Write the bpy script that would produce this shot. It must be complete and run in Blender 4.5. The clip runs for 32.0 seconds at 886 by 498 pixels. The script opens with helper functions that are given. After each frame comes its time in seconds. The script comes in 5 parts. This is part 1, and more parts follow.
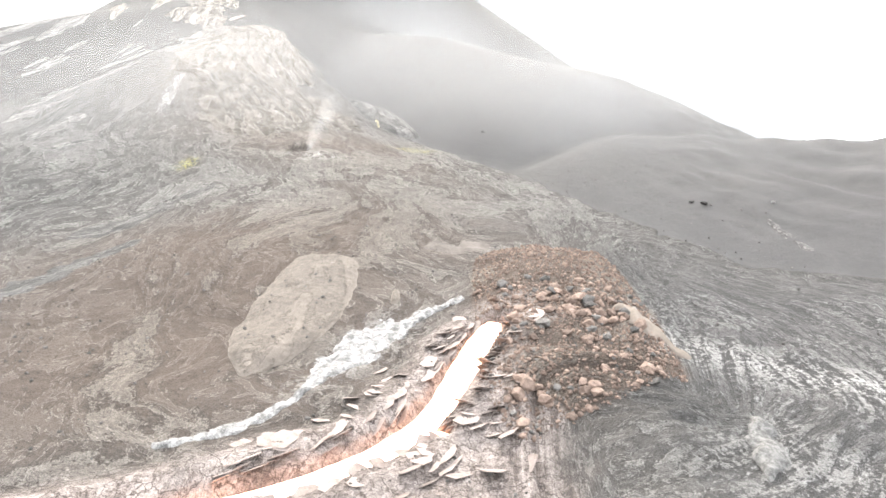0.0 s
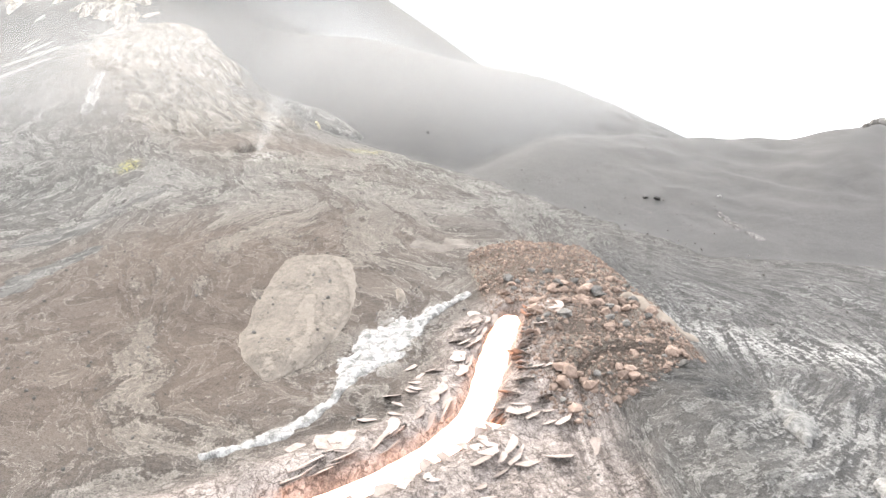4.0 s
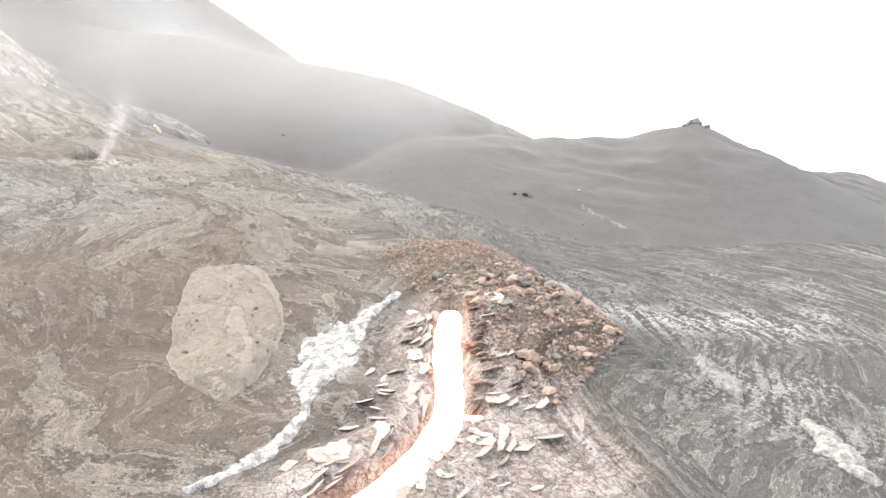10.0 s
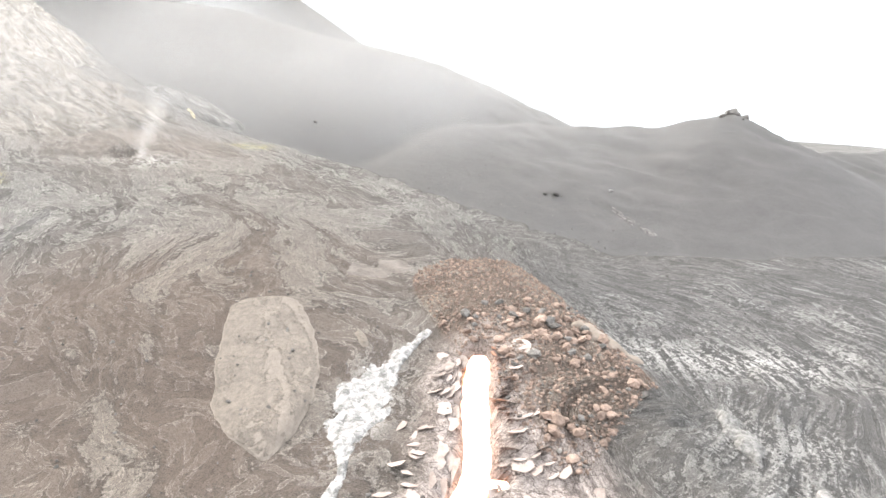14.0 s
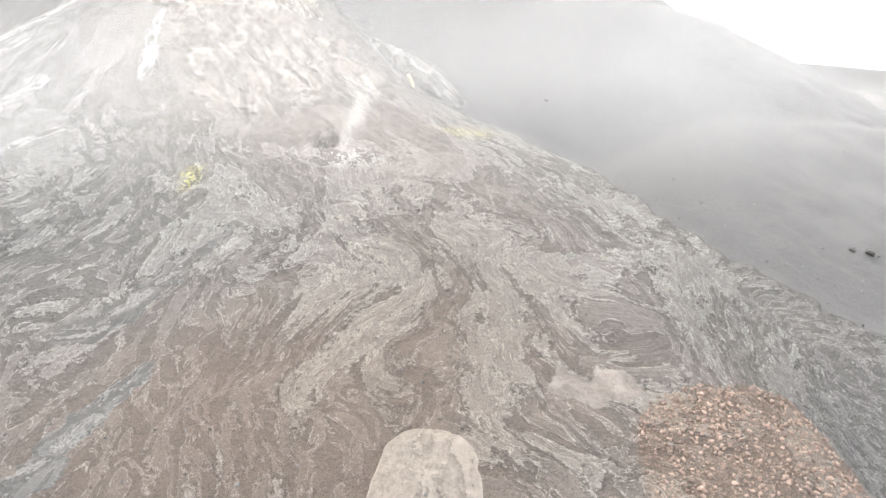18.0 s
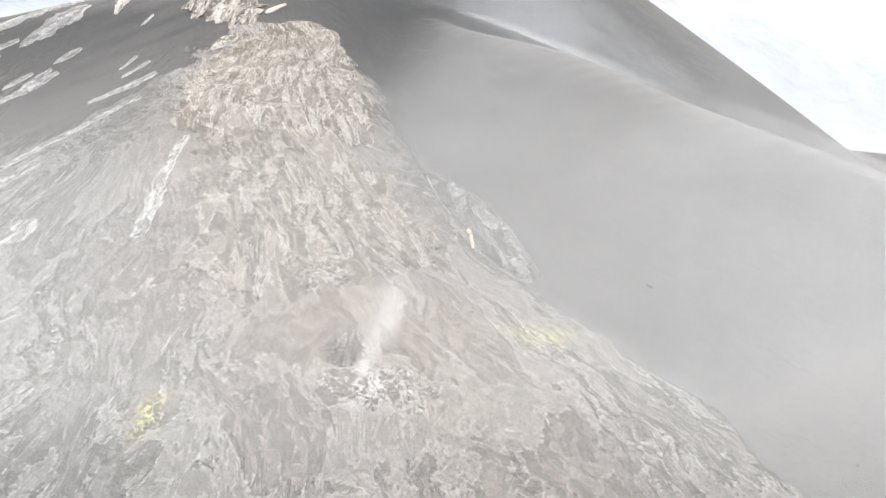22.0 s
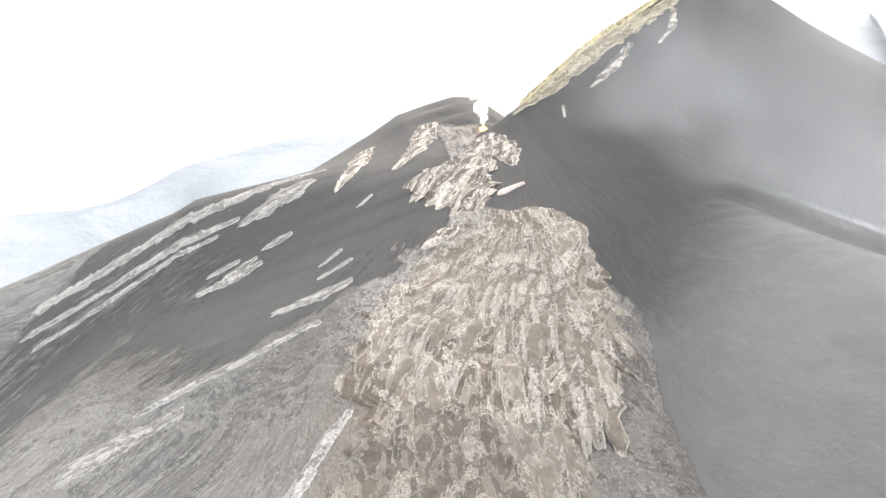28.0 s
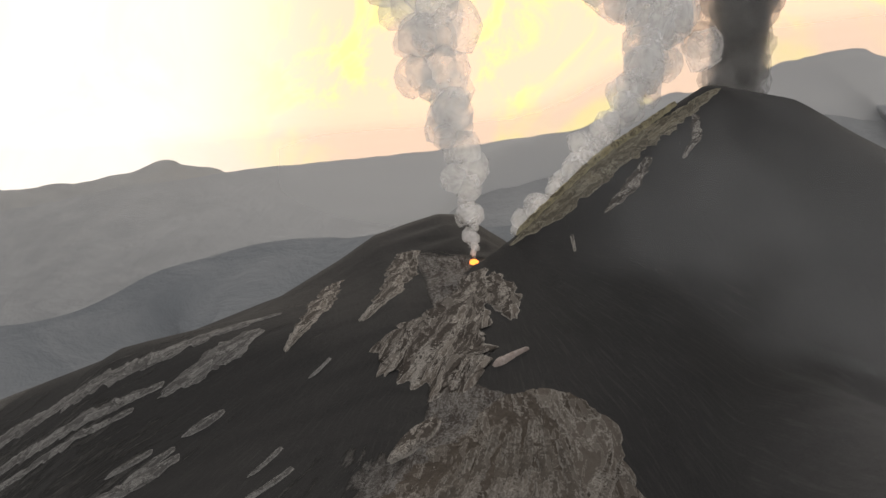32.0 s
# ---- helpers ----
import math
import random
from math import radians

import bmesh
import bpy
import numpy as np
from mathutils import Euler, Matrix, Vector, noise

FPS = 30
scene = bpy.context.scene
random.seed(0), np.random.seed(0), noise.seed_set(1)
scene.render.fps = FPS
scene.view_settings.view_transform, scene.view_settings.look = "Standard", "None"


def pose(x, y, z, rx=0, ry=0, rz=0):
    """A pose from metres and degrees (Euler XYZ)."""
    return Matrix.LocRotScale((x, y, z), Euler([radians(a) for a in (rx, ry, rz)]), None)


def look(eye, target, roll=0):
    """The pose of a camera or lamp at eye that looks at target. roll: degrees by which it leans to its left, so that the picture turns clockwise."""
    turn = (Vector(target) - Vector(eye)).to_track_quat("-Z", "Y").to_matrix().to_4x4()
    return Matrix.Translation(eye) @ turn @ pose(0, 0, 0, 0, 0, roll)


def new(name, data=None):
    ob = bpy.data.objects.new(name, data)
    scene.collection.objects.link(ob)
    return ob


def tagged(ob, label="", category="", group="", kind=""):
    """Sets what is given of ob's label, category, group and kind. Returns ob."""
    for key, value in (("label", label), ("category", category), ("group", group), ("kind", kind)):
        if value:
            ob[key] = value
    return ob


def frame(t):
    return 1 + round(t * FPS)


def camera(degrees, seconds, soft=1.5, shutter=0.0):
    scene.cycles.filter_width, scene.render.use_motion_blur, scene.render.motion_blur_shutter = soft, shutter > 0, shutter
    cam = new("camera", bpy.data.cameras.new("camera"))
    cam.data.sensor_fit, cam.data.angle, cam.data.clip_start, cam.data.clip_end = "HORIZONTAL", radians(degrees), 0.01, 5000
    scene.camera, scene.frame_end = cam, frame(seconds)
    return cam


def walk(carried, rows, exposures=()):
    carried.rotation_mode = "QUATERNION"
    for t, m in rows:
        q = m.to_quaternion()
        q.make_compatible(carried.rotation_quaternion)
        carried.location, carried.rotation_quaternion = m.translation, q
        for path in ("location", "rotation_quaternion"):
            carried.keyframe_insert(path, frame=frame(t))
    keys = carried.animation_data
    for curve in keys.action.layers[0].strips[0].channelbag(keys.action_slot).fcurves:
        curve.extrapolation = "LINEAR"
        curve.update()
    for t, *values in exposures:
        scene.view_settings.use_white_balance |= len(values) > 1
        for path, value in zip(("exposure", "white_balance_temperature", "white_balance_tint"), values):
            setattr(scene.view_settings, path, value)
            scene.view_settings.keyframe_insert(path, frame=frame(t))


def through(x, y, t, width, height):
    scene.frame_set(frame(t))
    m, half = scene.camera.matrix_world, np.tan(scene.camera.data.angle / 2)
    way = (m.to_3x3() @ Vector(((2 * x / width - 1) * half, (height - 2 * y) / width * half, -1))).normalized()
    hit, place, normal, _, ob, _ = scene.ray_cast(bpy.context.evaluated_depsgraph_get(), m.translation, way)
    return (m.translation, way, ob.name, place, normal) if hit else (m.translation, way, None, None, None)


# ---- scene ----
cam = camera(67.15, 32.0)
PATH = [  # seconds; eye in metres; yaw to the left of +y, pitch up and roll in degrees
    (0.0, 27.73, 0.50, 22.70, -0.05, -9.74, 0.39),
    (0.5, 25.35, 0.47, 22.64, -0.51, -9.72, 0.43),
    (1.0, 23.50, 0.57, 22.42, -1.21, -9.65, 0.42),
    (1.5, 22.10, 0.52, 22.22, -1.95, -9.57, 0.40),
    (2.0, 20.45, 0.51, 21.96, -3.00, -9.51, 0.33),
    (2.5, 18.55, 0.63, 21.76, -4.41, -9.45, 0.30),
    (3.0, 16.45, 0.86, 21.68, -5.60, -9.43, 0.25),
    (3.5, 14.12, 1.08, 21.56, -6.85, -9.39, 0.24),
    (5.5, 6.30, 2.20, 21.19, -13.30, -9.37, -0.11),
    (6.0, 4.59, 2.62, 21.15, -15.00, -9.38, -0.13),
    (6.5, 2.94, 3.10, 20.91, -16.73, -9.26, -0.16),
    (7.0, 1.42, 3.59, 20.75, -17.70, -9.22, -0.21),
    (7.5, 0.01, 3.99, 20.72, -18.50, -9.21, -0.27),
    (8.0, -1.42, 4.43, 20.69, -19.38, -9.19, -0.36),
    (8.5, -2.86, 5.01, 20.67, -20.76, -9.19, -0.38),
    (9.0, -4.08, 5.55, 20.64, -21.59, -9.15, -0.43),
    (9.5, -4.89, 5.86, 20.79, -23.09, -9.15, -0.56),
    (10.0, -4.88, 5.86, 20.78, -24.18, -9.07, -0.59),
    (10.5, -4.71, 5.82, 20.93, -24.13, -9.03, -0.62),
    (11.0, -4.69, 5.69, 22.79, -24.09, -9.16, -0.56),
    (11.5, -4.66, 5.86, 25.05, -24.12, -9.49, -0.49),
    (12.0, -4.61, 5.91, 27.21, -24.06, -10.14, -0.45),
    (12.5, -4.73, 5.74, 29.68, -24.02, -10.97, -0.42),
    (13.0, -4.77, 5.78, 31.64, -23.94, -11.69, -0.35),
    (13.5, -4.97, 5.75, 33.98, -22.94, -12.71, -0.35),
    (15.5, -1.68, 17.35, 42.75, -16.85, -16.90, -0.16),
    (16.0, 0.01, 22.50, 44.99, -14.14, -17.71, -0.10),
    (16.5, 2.09, 28.73, 47.75, -9.77, -18.70, -0.19),
    (17.0, 3.82, 34.98, 50.00, -5.87, -19.55, -0.19),
    (17.5, 5.40, 41.80, 52.23, -3.12, -20.48, -0.04),
    (18.0, 7.02, 48.32, 54.59, -1.33, -21.40, -0.06),
    (18.5, 8.27, 55.53, 57.19, 0.11, -21.51, -0.05),
    (19.0, 8.87, 62.48, 59.41, 1.26, -21.58, 0.10),
    (19.5, 9.68, 69.65, 62.29, 2.55, -21.86, 0.11),
    (20.0, 10.01, 76.47, 64.33, 3.28, -21.90, 0.26),
    (20.5, 10.59, 84.51, 66.84, 3.61, -21.99, 0.23),
    (21.0, 10.96, 91.57, 68.83, 3.70, -20.98, 0.29),
    (21.5, 10.86, 99.50, 71.24, 4.23, -18.81, 0.28),
    (22.0, 10.72, 106.36, 72.79, 5.63, -16.77, 0.31),
    (22.5, 10.39, 113.32, 74.85, 8.14, -15.01, 0.22),
    (23.0, 9.90, 120.62, 76.97, 11.33, -13.05, 0.20),
    (23.5, 9.52, 128.37, 78.85, 14.51, -11.19, 0.14),
    (24.0, 8.57, 135.54, 80.87, 17.51, -9.19, 0.12),
    (24.5, 7.24, 141.97, 83.29, 19.88, -7.42, 0.10),
    (25.0, 5.68, 148.76, 85.54, 20.46, -7.28, 0.13),
    (25.5, 3.94, 155.00, 87.39, 21.59, -7.29, 0.13),
    (26.0, 1.77, 161.59, 89.74, 23.57, -7.40, 0.13),
    (26.5, -0.05, 168.16, 91.72, 25.35, -7.41, 0.07),
    (28.5, -11.23, 195.61, 99.94, 27.01, -7.35, 0.16),
    (29.0, -14.05, 202.50, 102.46, 27.04, -7.42, 0.12),
    (29.5, -16.93, 208.89, 104.47, 27.00, -7.38, 0.07),
    (30.0, -19.78, 216.22, 106.85, 27.01, -6.48, -0.06),
    (30.5, -22.37, 223.22, 109.67, 26.91, -3.78, -0.13),
    (31.0, -25.43, 229.85, 111.92, 26.68, -2.90, -0.10),
    (31.5, -27.98, 235.23, 115.06, 26.48, -1.86, -0.18),
    (32.0, -30.26, 242.23, 117.96, 26.56, -0.22, -0.31),
]


def pilot(x, y, z, yaw, pitch, roll):
    """The camera's pose from its eye and its yaw, pitch and roll."""
    a, b = radians(yaw), radians(pitch)
    ahead = Vector((-math.sin(a) * math.cos(b), math.cos(a) * math.cos(b), math.sin(b)))
    eye = Vector((x, y, z))
    return look(eye, eye + ahead * 100, roll)


EXPOSURES = [  # seconds, stops, kelvin, tint
    (0.0, 2.72, 6500, 10), (8.0, 2.7, 6550, 10), (13.0, 2.65, 6550, 10), (16.0, 2.85, 6500, 10), (18.0, 2.85, 6450, 10), (20.0, 2.7, 6400, 10), (22.0, 2.65, 6450, 10), (24.0, 2.76, 6450, 10),
    (26.5, 2.76, 6500, 10), (29.5, 2.7, 6600, 10), (30.1, 2.45, 6800, 10), (30.6, 1.7, 7000, 10), (31.0, 1.1, 7100, 10), (32.0, 0.0, 6900, 12),
]
walk(cam, [(row[0], pilot(*row[1:])) for row in PATH], exposures=EXPOSURES)

# ---- sky, sun and exposure ----
SUN_AZ, SUN_EL = -9.0, 40.0  # degrees right of +y, and above the horizon
world = bpy.data.worlds.new("hazy_sky")
scene.world = world
world.use_nodes = True
wn, wl = world.node_tree.nodes, world.node_tree.links
for node in list(wn):
    wn.remove(node)
sky = wn.new("ShaderNodeTexSky")
sky.sky_type, sky.sun_disc = "NISHITA", False
sky.sun_elevation, sky.sun_rotation = radians(SUN_EL), radians(SUN_AZ)
sky.air_density, sky.dust_density, sky.ozone_density, sky.altitude = 1.0, 6.0, 1.0, 600
veil = wn.new("ShaderNodeMixRGB")
veil.inputs["Fac"].default_value = 0.75
veil.inputs["Color2"].default_value = (9.2, 9.3, 9.4, 1)
back = wn.new("ShaderNodeBackground")
back.inputs["Strength"].default_value = 0.085
wout = wn.new("ShaderNodeOutputWorld")
wl.new(sky.outputs[0], veil.inputs["Color1"])
wl.new(veil.outputs[0], back.inputs["Color"])
wl.new(back.outputs[0], wout.inputs["Surface"])

sun = new("sun", bpy.data.lights.new("sun", "SUN"))
sun.data.energy, sun.data.angle, sun.data.color = 1.0, radians(14), (1.0, 0.93, 0.82)
a, b = radians(SUN_AZ), radians(SUN_EL)
sun.matrix_world = look(Vector((math.sin(a) * math.cos(b), math.cos(a) * math.cos(b), math.sin(b))) * 400, (0, 0, 0))


# ---- the lie of the land ----
_LATTICE = np.random.RandomState(7).rand(6, 256, 256)


def vnoise(x, y, seed=0):
    """Smooth noise from 0 to 1 over the plane, with cells of one unit."""
    tab = _LATTICE[seed % 6]
    x = x + 37.17 * seed
    y = y - 21.73 * seed
    ix, iy = np.floor(x).astype(int), np.floor(y).astype(int)
    fx, fy = x - ix, y - iy
    fx, fy = fx * fx * fx * (fx * (fx * 6 - 15) + 10), fy * fy * fy * (fy * (fy * 6 - 15) + 10)
    ix, iy, jx, jy = ix & 255, iy & 255, (ix + 1) & 255, (iy + 1) & 255
    return (tab[ix, iy] * (1 - fx) + tab[jx, iy] * fx) * (1 - fy) + (tab[ix, jy] * (1 - fx) + tab[jx, jy] * fx) * fy


def fbm(x, y, octaves=4, seed=0, gain=0.5):
    """Fractal noise from about -1 to 1."""
    total, size, reach = 0.0, 1.0, 0.0
    for k in range(octaves):
        total = total + size * (2 * vnoise(x * 2**k, y * 2**k, seed + k) - 1)
        reach += size
        size *= gain
    return total / reach


def step(a, b, v):
    """0 below a, 1 above b, smooth between."""
    k = np.clip((v - a) / (b - a), 0, 1)
    return k * k * (3 - 2 * k)


def high(a, b, soft):
    """The higher of two heights, with a rounded seam."""
    k = np.clip(0.5 + 0.5 * (a - b) / soft, 0, 1)
    return b * (1 - k) + a * k + soft * k * (1 - k)


class Crest:
    """A line in plan with a height along it."""

    def __init__(self, nodes, smooth=12, ends=0.0):
        self.ends = ends  # how far the line runs on past its ends, in pieces of its own
        p = np.array(nodes, float)
        d = np.r_[0, np.cumsum(np.hypot(*np.diff(p[:, :2], axis=0).T))]
        s = np.linspace(0, d[-1], 200)
        q = np.stack([np.interp(s, d, p[:, n]) for n in range(3)], 1)
        w = np.hanning(2 * smooth + 3)[1:-1]
        w /= w.sum()
        pad = np.concatenate([2 * q[:1] - q[smooth:0:-1], q, 2 * q[-1:] - q[-2 : -smooth - 2 : -1]])
        self.q = np.stack([np.convolve(pad[:, n], w, "valid") for n in range(3)], 1)
        self.s = np.r_[0, np.cumsum(np.hypot(*np.diff(self.q[:, :2], axis=0).T))]

    def near(self, x, y):
        """Along, across (right of the line is positive) and the crest's height there, blended where two pieces are nearly as close."""
        a, b = self.q[:-4:5], self.q[5::5]
        m = min(len(a), len(b))
        sa, sb = self.s[:-4:5][:m], self.s[5::5][:m]

        def piece(n):
            (ax, ay, az), (bx, by, bz) = a[n], b[n]
            dx, dy = bx - ax, by - ay
            k = ((x - ax) * dx + (y - ay) * dy) / (dx * dx + dy * dy)
            k = np.clip(k, -self.ends if n == 0 else 0, self.ends + 1 if n == m - 1 else 1)
            d = np.hypot(x - ax - k * dx, y - ay - k * dy)
            return k, d, (x - ax) * dy - (y - ay) * dx

        best = np.full(np.shape(x), 1e9)
        for n in range(m):
            best = np.minimum(best, piece(n)[1])
        blur = 1.0 + 0.09 * best
        along, across, tall, total, lean = (np.zeros_like(best) for _ in range(5))
        for n in range(m):
            k, d, side = piece(n)
            w = np.exp(np.maximum((best - d) / blur, -30))
            along += w * (sa[n] + k * (sb[n] - sa[n]))
            across += w * d
            lean += w * np.sign(side)
            tall += w * (a[n][2] + np.clip(k, -0.5, 1.5) * (b[n][2] - a[n][2]))
            total += w
        return along / total, across / total * np.where(lean < 0, -1.0, 1.0), tall / total


SPUR = Crest([(34, -40, -22), (33, 50, -15.0), (30, 75, -10.2), (28, 92, -4.6), (22, 115, -0.8), (12, 150, 4.8), (-2, 195, 12.4), (-14, 222, 17.8), (-34, 250, 26.5),
              (-54, 282, 38.5), (-67, 305, 48.5), (-79, 345, 64.6), (-88, 388, 78.6), (-103, 425, 96), (-127, 460, 112.5), (-168, 508, 136), (-190, 560, 128)], ends=1e3)
ASH_RIDGE = Crest([(-70, 470, 100), (-17, 415, 82), (27, 356, 72), (53, 319, 60), (89, 270, 47), (118, 224, 27), (135, 190, 8)])
CONE_RIM = Crest([(-132, 452, 105), (-112, 464, 122), (-92, 494, 150), (-57, 546, 186), (-24, 579, 183), (-4, 604, 168)], smooth=5)
HILL_RIM = Crest([(85, 222, 22), (128, 204, 22), (150, 192, 22), (169, 181, 26), (179, 190, 20), (194, 196, 11), (250, 205, 8), (330, 230, 2)], smooth=5)


def land(x, y, detail=True):
    """The height of the ground. With detail, the relief of the lava as well."""
    x_all, x = x, np.maximum(x, -262.0)
    s, u, crest = SPUR.near(x, y)
    up = step(190, 285, y)
    left = np.maximum(-u, 0)
    right = np.maximum(u, 0)
    shelf = 44 - 9 * step(305, 340, y) - 8 * step(340, 372, y) - 3 * step(395, 425, y) - 12 * step(430, 470, y)
    z = crest - ((0.19 - 0.155 * step(82, 118, y) + 0.04 * step(120, 150, y)) * left + 0.12 * np.maximum(left - 35, 0)) * (1 - up) - (0.02 * left + 0.36 * np.maximum(left - 30, 0) + 0.30 * np.maximum(left - 130, 0) + (0.10 * np.minimum(left, 45) + 0.20 * left) * step(400, 470, y)) * up
    z = z - (0.015 * right + 0.14 * np.maximum(right - 52, 0)) * (1 - up)
    z = z - (0.03 * right + 0.55 * np.maximum(right - shelf, 0)) * up
    plain = -5.0 + 0.13 * np.minimum(y - 110, 0) - 0.012 * np.maximum(np.abs(x) - 150, 0) * step(0, 60, np.abs(x) - 150)
    plain = np.maximum(plain, -46)
    z = high(z, plain, 2.0)
    # smooth ash forms
    sa, ua, ca = ASH_RIDGE.near(x, y)
    ash = ca - np.where(ua > 0, 0.56, 0.40 + 0.4 * step(-40, -80, x)) * (np.sqrt(ua * ua + 144) - 12)
    sc, uc, cc = CONE_RIM.near(x, y)
    cone = cc - np.where((uc > 0) & (x > -128), 0.50 + 0.16 * step(-70, -5, x), 0.95 - 0.30 * step(-60, -30, x)) * (np.sqrt(uc * uc + 9) - 3)
    sh, uh, ch = HILL_RIM.near(x, y)
    hill = ch - np.where(uh > 0, 0.36, 0.30) * (np.sqrt(uh * uh + 16) - 4)
    lava = z
    z = high(z, ash, 4.0)
    z = high(z, cone, 3.0)
    z = high(z, hill, 2.0)
    # the land falls away behind the cone and far off
    far = np.maximum(np.hypot(x + 30, y - 300) - 420, 0)
    z = z - 0.10 * far * step(0, 300, far)
    z = z - 0.34 * (x - x_all)
    z = np.maximum(z, -150 + 0 * z)
    x = x_all
    if not detail:
        return z, lava, s, u
    # rubble mound, dome seat
    mound = np.exp(-(((x - 46) / 13.0) ** 4 + ((y - 98 - 0.25 * (x - 46)) / 29.0) ** 4))
    z = z + 4.6 * mound
    return z, lava, s, u

# ---- materials ----
class Nodes:
    """Short hand for building a node material."""

    def __init__(self, name):
        self.mat = bpy.data.materials.new(name)
        self.mat.use_nodes = True
        self.t = self.mat.node_tree
        self.t.nodes.clear()
        self.out = self.t.nodes.new("ShaderNodeOutputMaterial")

    def n(self, kind, **inputs):
        node = self.t.nodes.new("ShaderNode" + kind)
        for key, value in inputs.items():
            self.put(node.inputs[key.replace("_", " ")], value)
        return node

    def put(self, socket, value):
        if isinstance(value, bpy.types.NodeSocket):
            self.t.links.new(value, socket)
        elif isinstance(value, (tuple, list)) and len(value) == 3 and socket.type == "RGBA":
            socket.default_value = (*value, 1)
        else:
            socket.default_value = value

    def math(self, op, a, b=0.0, clamp=False):
        node = self.t.nodes.new("ShaderNodeMath")
        node.operation, node.use_clamp = op, clamp
        self.put(node.inputs[0], a)
        self.put(node.inputs[1], b)
        return node.outputs[0]

    def mix(self, fac, a, b, blend="MIX"):
        node = self.t.nodes.new("ShaderNodeMixRGB")
        node.blend_type = blend
        self.put(node.inputs[0], fac)
        self.put(node.inputs[1], a)
        self.put(node.inputs[2], b)
        return node.outputs[0]

    def ramp(self, fac, lo, hi, a=0.0, b=1.0):
        node = self.n("MapRange", Value=fac, From_Min=lo, From_Max=hi, To_Min=a, To_Max=b)
        node.interpolation_type = "SMOOTHSTEP"
        return node.outputs[0]

    def attr(self, name):
        node = self.t.nodes.new("ShaderNodeAttribute")
        node.attribute_name = name
        return node

    def noise(self, vec, scale, detail=5.0, rough=0.55, distort=0.0):
        return self.n("TexNoise", Vector=vec, Scale=scale, Detail=detail, Roughness=rough, Distortion=distort).outputs["Fac"]

    def place(self):
        return self.n("NewGeometry").outputs["Position"]

    def stretch(self, vec, x, y, z):
        node = self.n("Mapping", Vector=vec)
        node.inputs["Scale"].default_value = (x, y, z)
        return node.outputs[0]

    def done(self, colour, rough=0.9, bump=None, strength=0.5, distance=0.3, spec=0.25):
        shader = self.n("BsdfPrincipled", Base_Color=colour, Roughness=rough)
        shader.inputs["Specular IOR Level"].default_value = spec
        if bump is not None:
            bn = self.n("Bump", Height=bump, Strength=strength, Distance=distance)
            self.t.links.new(bn.outputs[0], shader.inputs["Normal"])
        self.t.links.new(shader.outputs[0], self.out.inputs["Surface"])
        return self.mat


